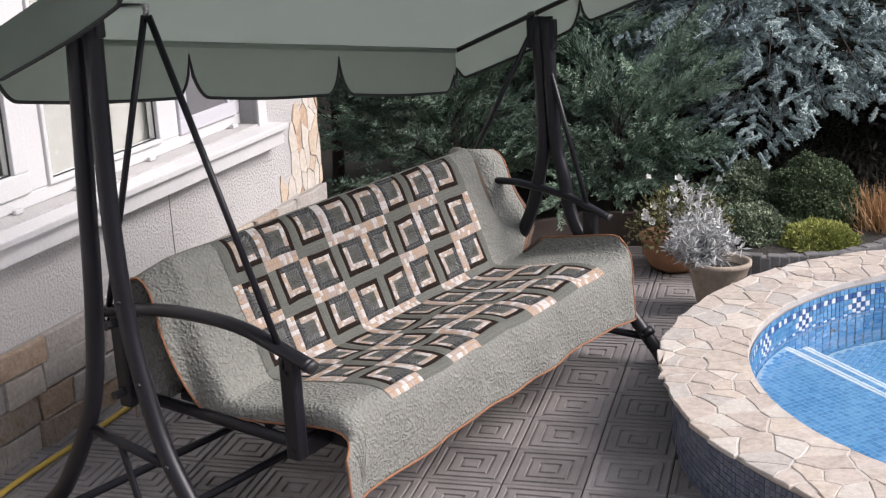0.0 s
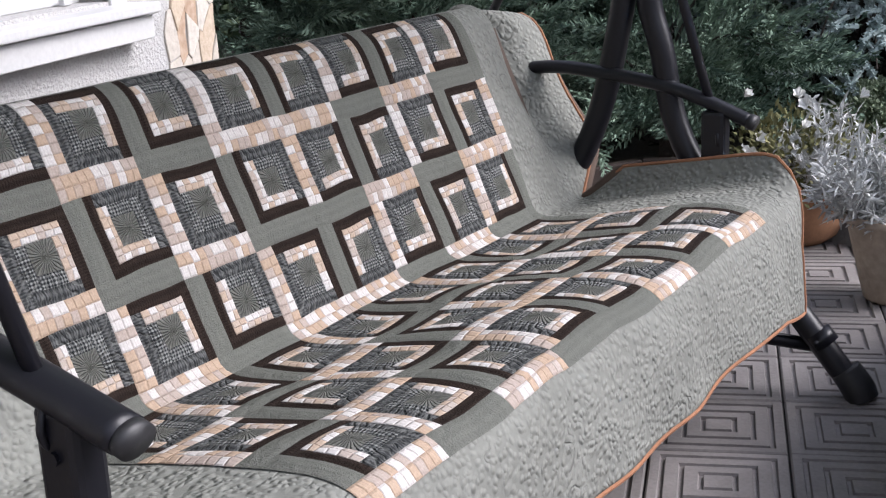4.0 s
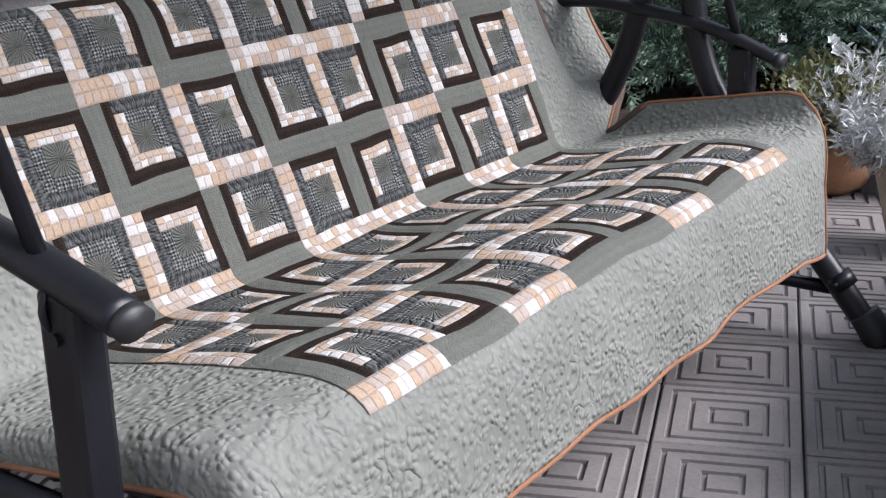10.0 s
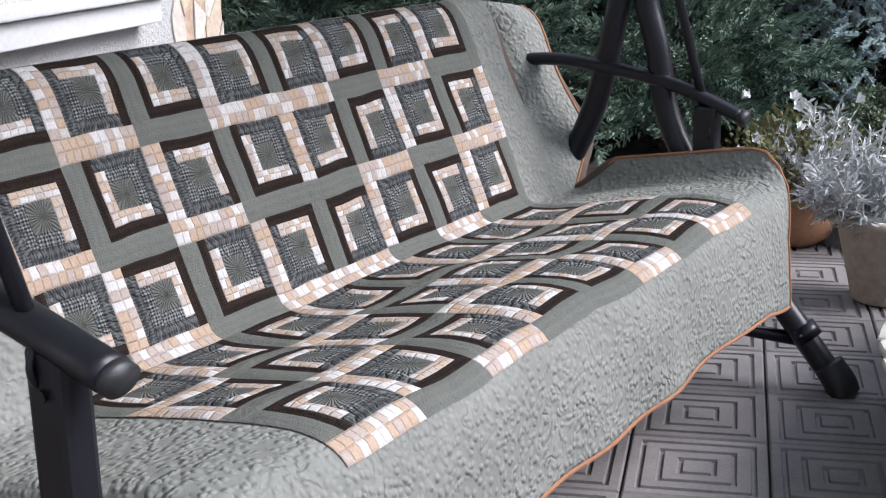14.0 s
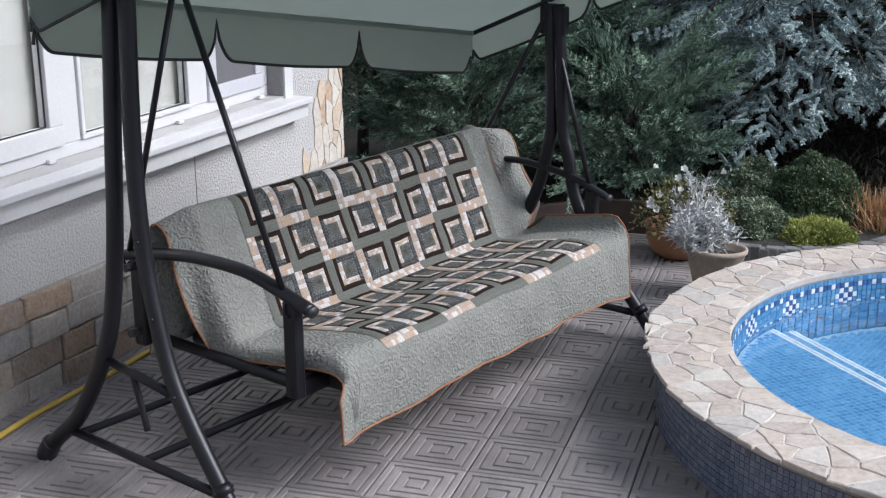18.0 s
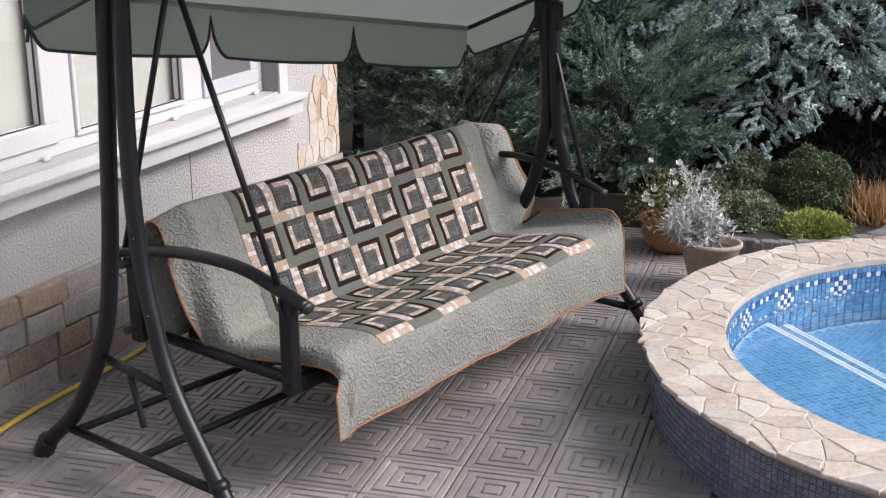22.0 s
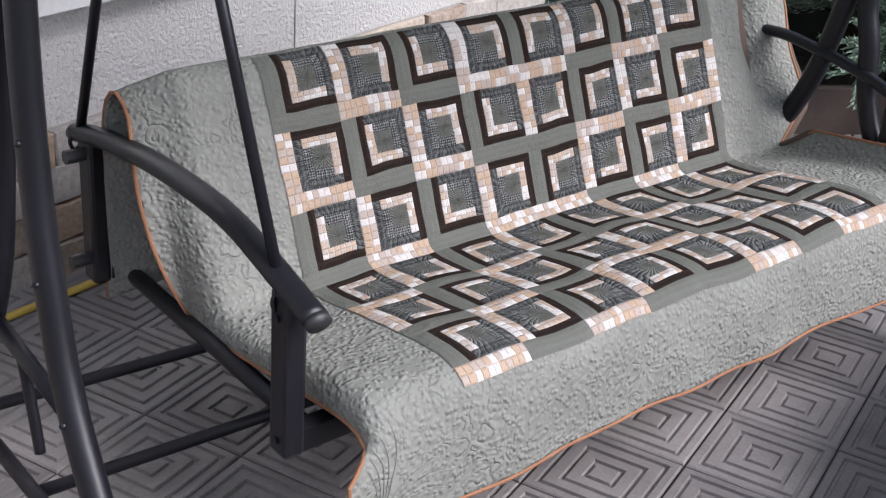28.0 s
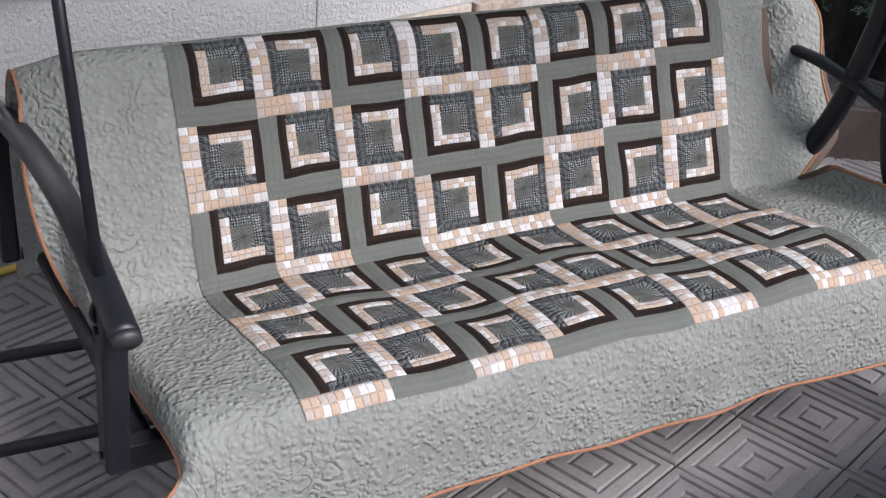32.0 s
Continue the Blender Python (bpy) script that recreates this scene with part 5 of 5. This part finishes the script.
def silver_plant(x, y, z, r, h, n_stem, parent):
    B, W, Ls, Ws = [], [], [], []
    bm = bmesh.new()
    for k in range(n_stem):
        an, lean = nrng.rand() * 6.28, nrng.rand() ** 0.7
        tip = np.array([x + math.cos(an) * r * lean, y + math.sin(an) * r * lean, z + h * math.sqrt(max(0.05, 1 - 0.85 * lean * lean)) * nrng.uniform(0.55, 1.15)])
        b = np.array([x + math.cos(an) * 0.03, y + math.sin(an) * 0.03, z])
        tube([b, (b + tip) / 2 + [0, 0, 0.03], tip], 0.003, 5, 3, bm=bm)
        m = 44
        t = nrng.rand(m)
        B.append(b + (tip - b) * (0.25 + 0.75 * t)[:, None])
        W.append(nrng.normal(size=(m, 3)) + (tip - b) * 3)
        Ls.append(nrng.uniform(0.025, 0.060, m))
        Ws.append(nrng.uniform(0.0030, 0.0065, m))
    part("stem_tuft", bm, M_SILVER, parent)
    sprays("silver_leaves", np.concatenate(B), np.concatenate(W), np.concatenate(Ls), np.concatenate(Ws), M_SILVER, parent)


silver_plant(1.92, -0.16, 0.20, 0.20, 0.28, 58, pot)
pot2 = thing("terracotta_bowl", label="terracotta bowl of white petunias and yellow-green leaves", category="flower pot", group="flower pots")
bm = lathe([(0.11, 0.0), (0.15, 0.03), (0.185, 0.10), (0.19, 0.165), (0.20, 0.17), (0.20, 0.19), (0.185, 0.19), (0.17, 0.15), (0.0, 0.15)], 32)
p = part("bowl", bm, M_TERRA, pot2, smooth=True)
p.matrix_world = pose(2.45, 0.22, 0, 0, 0, 0)
n = 1500
d = rand_dirs(n, 0.5)
d[:, 2] = np.abs(d[:, 2])
sprays("leaves", np.array([2.43, 0.19, 0.17]) + d * nrng.rand(n, 1) ** 0.5 * [0.30, 0.30, 0.30], d + nrng.normal(size=(n, 3)) * 0.7, nrng.uniform(0.018, 0.038, n), nrng.uniform(0.006, 0.010, n), M_YGREEN, pot2)
silver_plant(2.37, 0.09, 0.18, 0.20, 0.30, 30, pot2)
for k in range(16):
    an, rr = nrng.rand() * 6.28, nrng.uniform(0.08, 0.27)
    c = Vector((2.40 + math.cos(an) * rr, 0.15 + math.sin(an) * rr, 0.26 + nrng.rand() * 0.26))
    bm = bmesh.new()
    ring = []
    tipdir = Vector((nrng.normal(-0.5, 0.4), nrng.normal(-0.5, 0.4), nrng.normal(0.6, 0.3))).normalized()
    m = tipdir.to_track_quat("Z", "Y").to_matrix()
    core = bm.verts.new(c - tipdir * 0.03)
    size = nrng.uniform(0.014, 0.024)
    for q in range(20):
        a = 2 * math.pi * q / 20
        ring.append(bm.verts.new(c + m @ Vector((math.cos(a), math.sin(a), 0.25 * math.sin(5 * a))) * size * (1 + 0.16 * math.cos(5 * a))))
    for q in range(20):
        bm.faces.new((core, ring[q], ring[(q + 1) % 20]))
    part("blossom", bm, M_PETAL, pot2)

# ---- rim flagstones ----
def rim_f(x, y):
    """How far across the rim a place lies: 0 at the water, 1 outside."""
    lo, hi = -0.9, 1.6
    for _ in range(24):
        m = (lo + hi) / 2
        if ((x - PC.x) / (QA + (PA - QA) * m)) ** 2 + ((y - PC.y) / (QB + (PB - QB) * m)) ** 2 > 1:
            lo = m
        else:
            hi = m
    return lo


def on_rim():
    a, f = rng.uniform(0, 2 * math.pi), rng.random()
    return ell(a, QA + (PA - QA) * f, QB + (PB - QB) * f)


def held(x, y, inner, outer):
    """A corner drawn back onto the rim."""
    f = rim_f(x, y)
    g = min(max(f, inner), outer)
    if g == f:
        return x, y
    a = math.atan2((y - PC.y) / (QB + (PB - QB) * f), (x - PC.x) / (QA + (PA - QA) * f))
    return ell(a, QA + (PA - QA) * g, QB + (PB - QB) * g)


seeds = scattered(300, on_rim, 2)
guard = [ell(2 * math.pi * k / 60 + q, QA + (PA - QA) * w, QB + (PB - QB) * w) for k in range(60) for q, w in ((0, -0.42), (0.05, 1.32))]
for poly in cells(seeds + guard, (PC.x - PA - 0.2, PC.x + PA + 0.2, PC.y - PB - 0.2, PC.y + PB + 0.2))[:300]:
    poly = [held(x, y, rng.uniform(0.0, 0.02), 1.0 + rng.uniform(-0.030, 0.035)) for x, y in poly]
    poly = [p for p, q in zip(poly, poly[1:] + poly[:1]) if math.hypot(p[0] - q[0], p[1] - q[1]) > 0.006]
    if len(poly) < 3:
        continue
    vs, f = prism(shrunk(poly, 0.0026, 0.05), RIM - 0.014, RIM + rng.uniform(-0.001, 0.003), 0.004)
    raw("flagstone", vs, f, M_COPING, pool)

# ---- paving tiles ----
pav = thing("pavement", label="grey concrete paving tiles with nested square grooves", category="pavement", kind="structure")
TS = 0.302
TDIR = radians(20.0)
ORIG = Vector((0.657, -0.014))


def tile_mesh():
    """A square tile with three nested square grooves."""
    h = TS / 2 - 0.0026
    loops = [(h, -0.03), (h, -0.004), (h - 0.004, 0.0)]
    for r in (0.80, 0.52, 0.24):
        e = r * h
        loops += [(e + 0.0068, 0.0), (e + 0.0042, -0.0080), (e - 0.0042, -0.0080), (e - 0.0068, 0.0)]
    vs, f = [], []
    for r, z in loops:
        vs += [(-r, -r, z), (r, -r, z), (r, r, z), (-r, r, z)]
    for a in range(len(loops) - 1):
        for k in range(4):
            f.append((4 * a + k, 4 * a + (k + 1) % 4, 4 * a + 4 + (k + 1) % 4, 4 * a + 4 + k))
    q = 4 * (len(loops) - 1)
    f.append((q, q + 1, q + 2, q + 3))
    me = bpy.data.meshes.new("paving_tile")
    me.from_pydata(vs, [], f)
    me.materials.append(M_TILE)
    return me


TILE = tile_mesh()
ci, si = math.cos(TDIR), math.sin(TDIR)
spots = []
for i in range(-24, 16):
    for j in range(-22, 18):
        u, v = (i + 0.5) * TS, (j + 0.5) * TS
        x, y = ORIG.x + u * ci - v * si, ORIG.y + u * si + v * ci
        inside_pool = ((x - PC.x) / (PA - 0.22)) ** 2 + ((y - PC.y) / (PB - 0.22)) ** 2 < 1
        wall_y = 2.11 + (x - 1.75) * 0.231
        if inside_pool or (x < 1.9 and y > wall_y + 0.12) or x > 2.85 or y < -3.7 or x < -5.0 or y > 2.7:
            continue
        spots.append((math.hypot(x + 0.3, y + 0.1), x, y))
spots.sort()
for k, (d, x, y) in enumerate(spots[:300]):
    ob = new("paving_tile", TILE)
    ob.parent = pav
    ob.matrix_world = pose(x, y, rng.uniform(-0.0012, 0.0012), rng.uniform(-0.2, 0.2), rng.uniform(-0.2, 0.2), math.degrees(TDIR) + 90 * rng.randrange(4))
vs, f = [], []
for d, x, y in spots[300:]:
    m = pose(x, y, 0, 0, 0, math.degrees(TDIR))
    b = len(vs)
    vs += [m @ v.co for v in TILE.vertices]
    f += [tuple(b + q for q in p.vertices) for p in TILE.polygons]
if vs:
    tagged(raw("outer_tiles", vs, f, M_TILE, pav), kind="stuff")


def to_edge(d):
    x = ((2.98 if d.x > 0 else -5.2) - PC.x) / d.x if abs(d.x) > 1e-6 else 1e9
    y = ((2.8 if d.y > 0 else -3.9) - PC.y) / d.y if abs(d.y) > 1e-6 else 1e9
    return min(x, y)


holed("joint_bed", to_edge, -0.010, M_JOINT, pav)
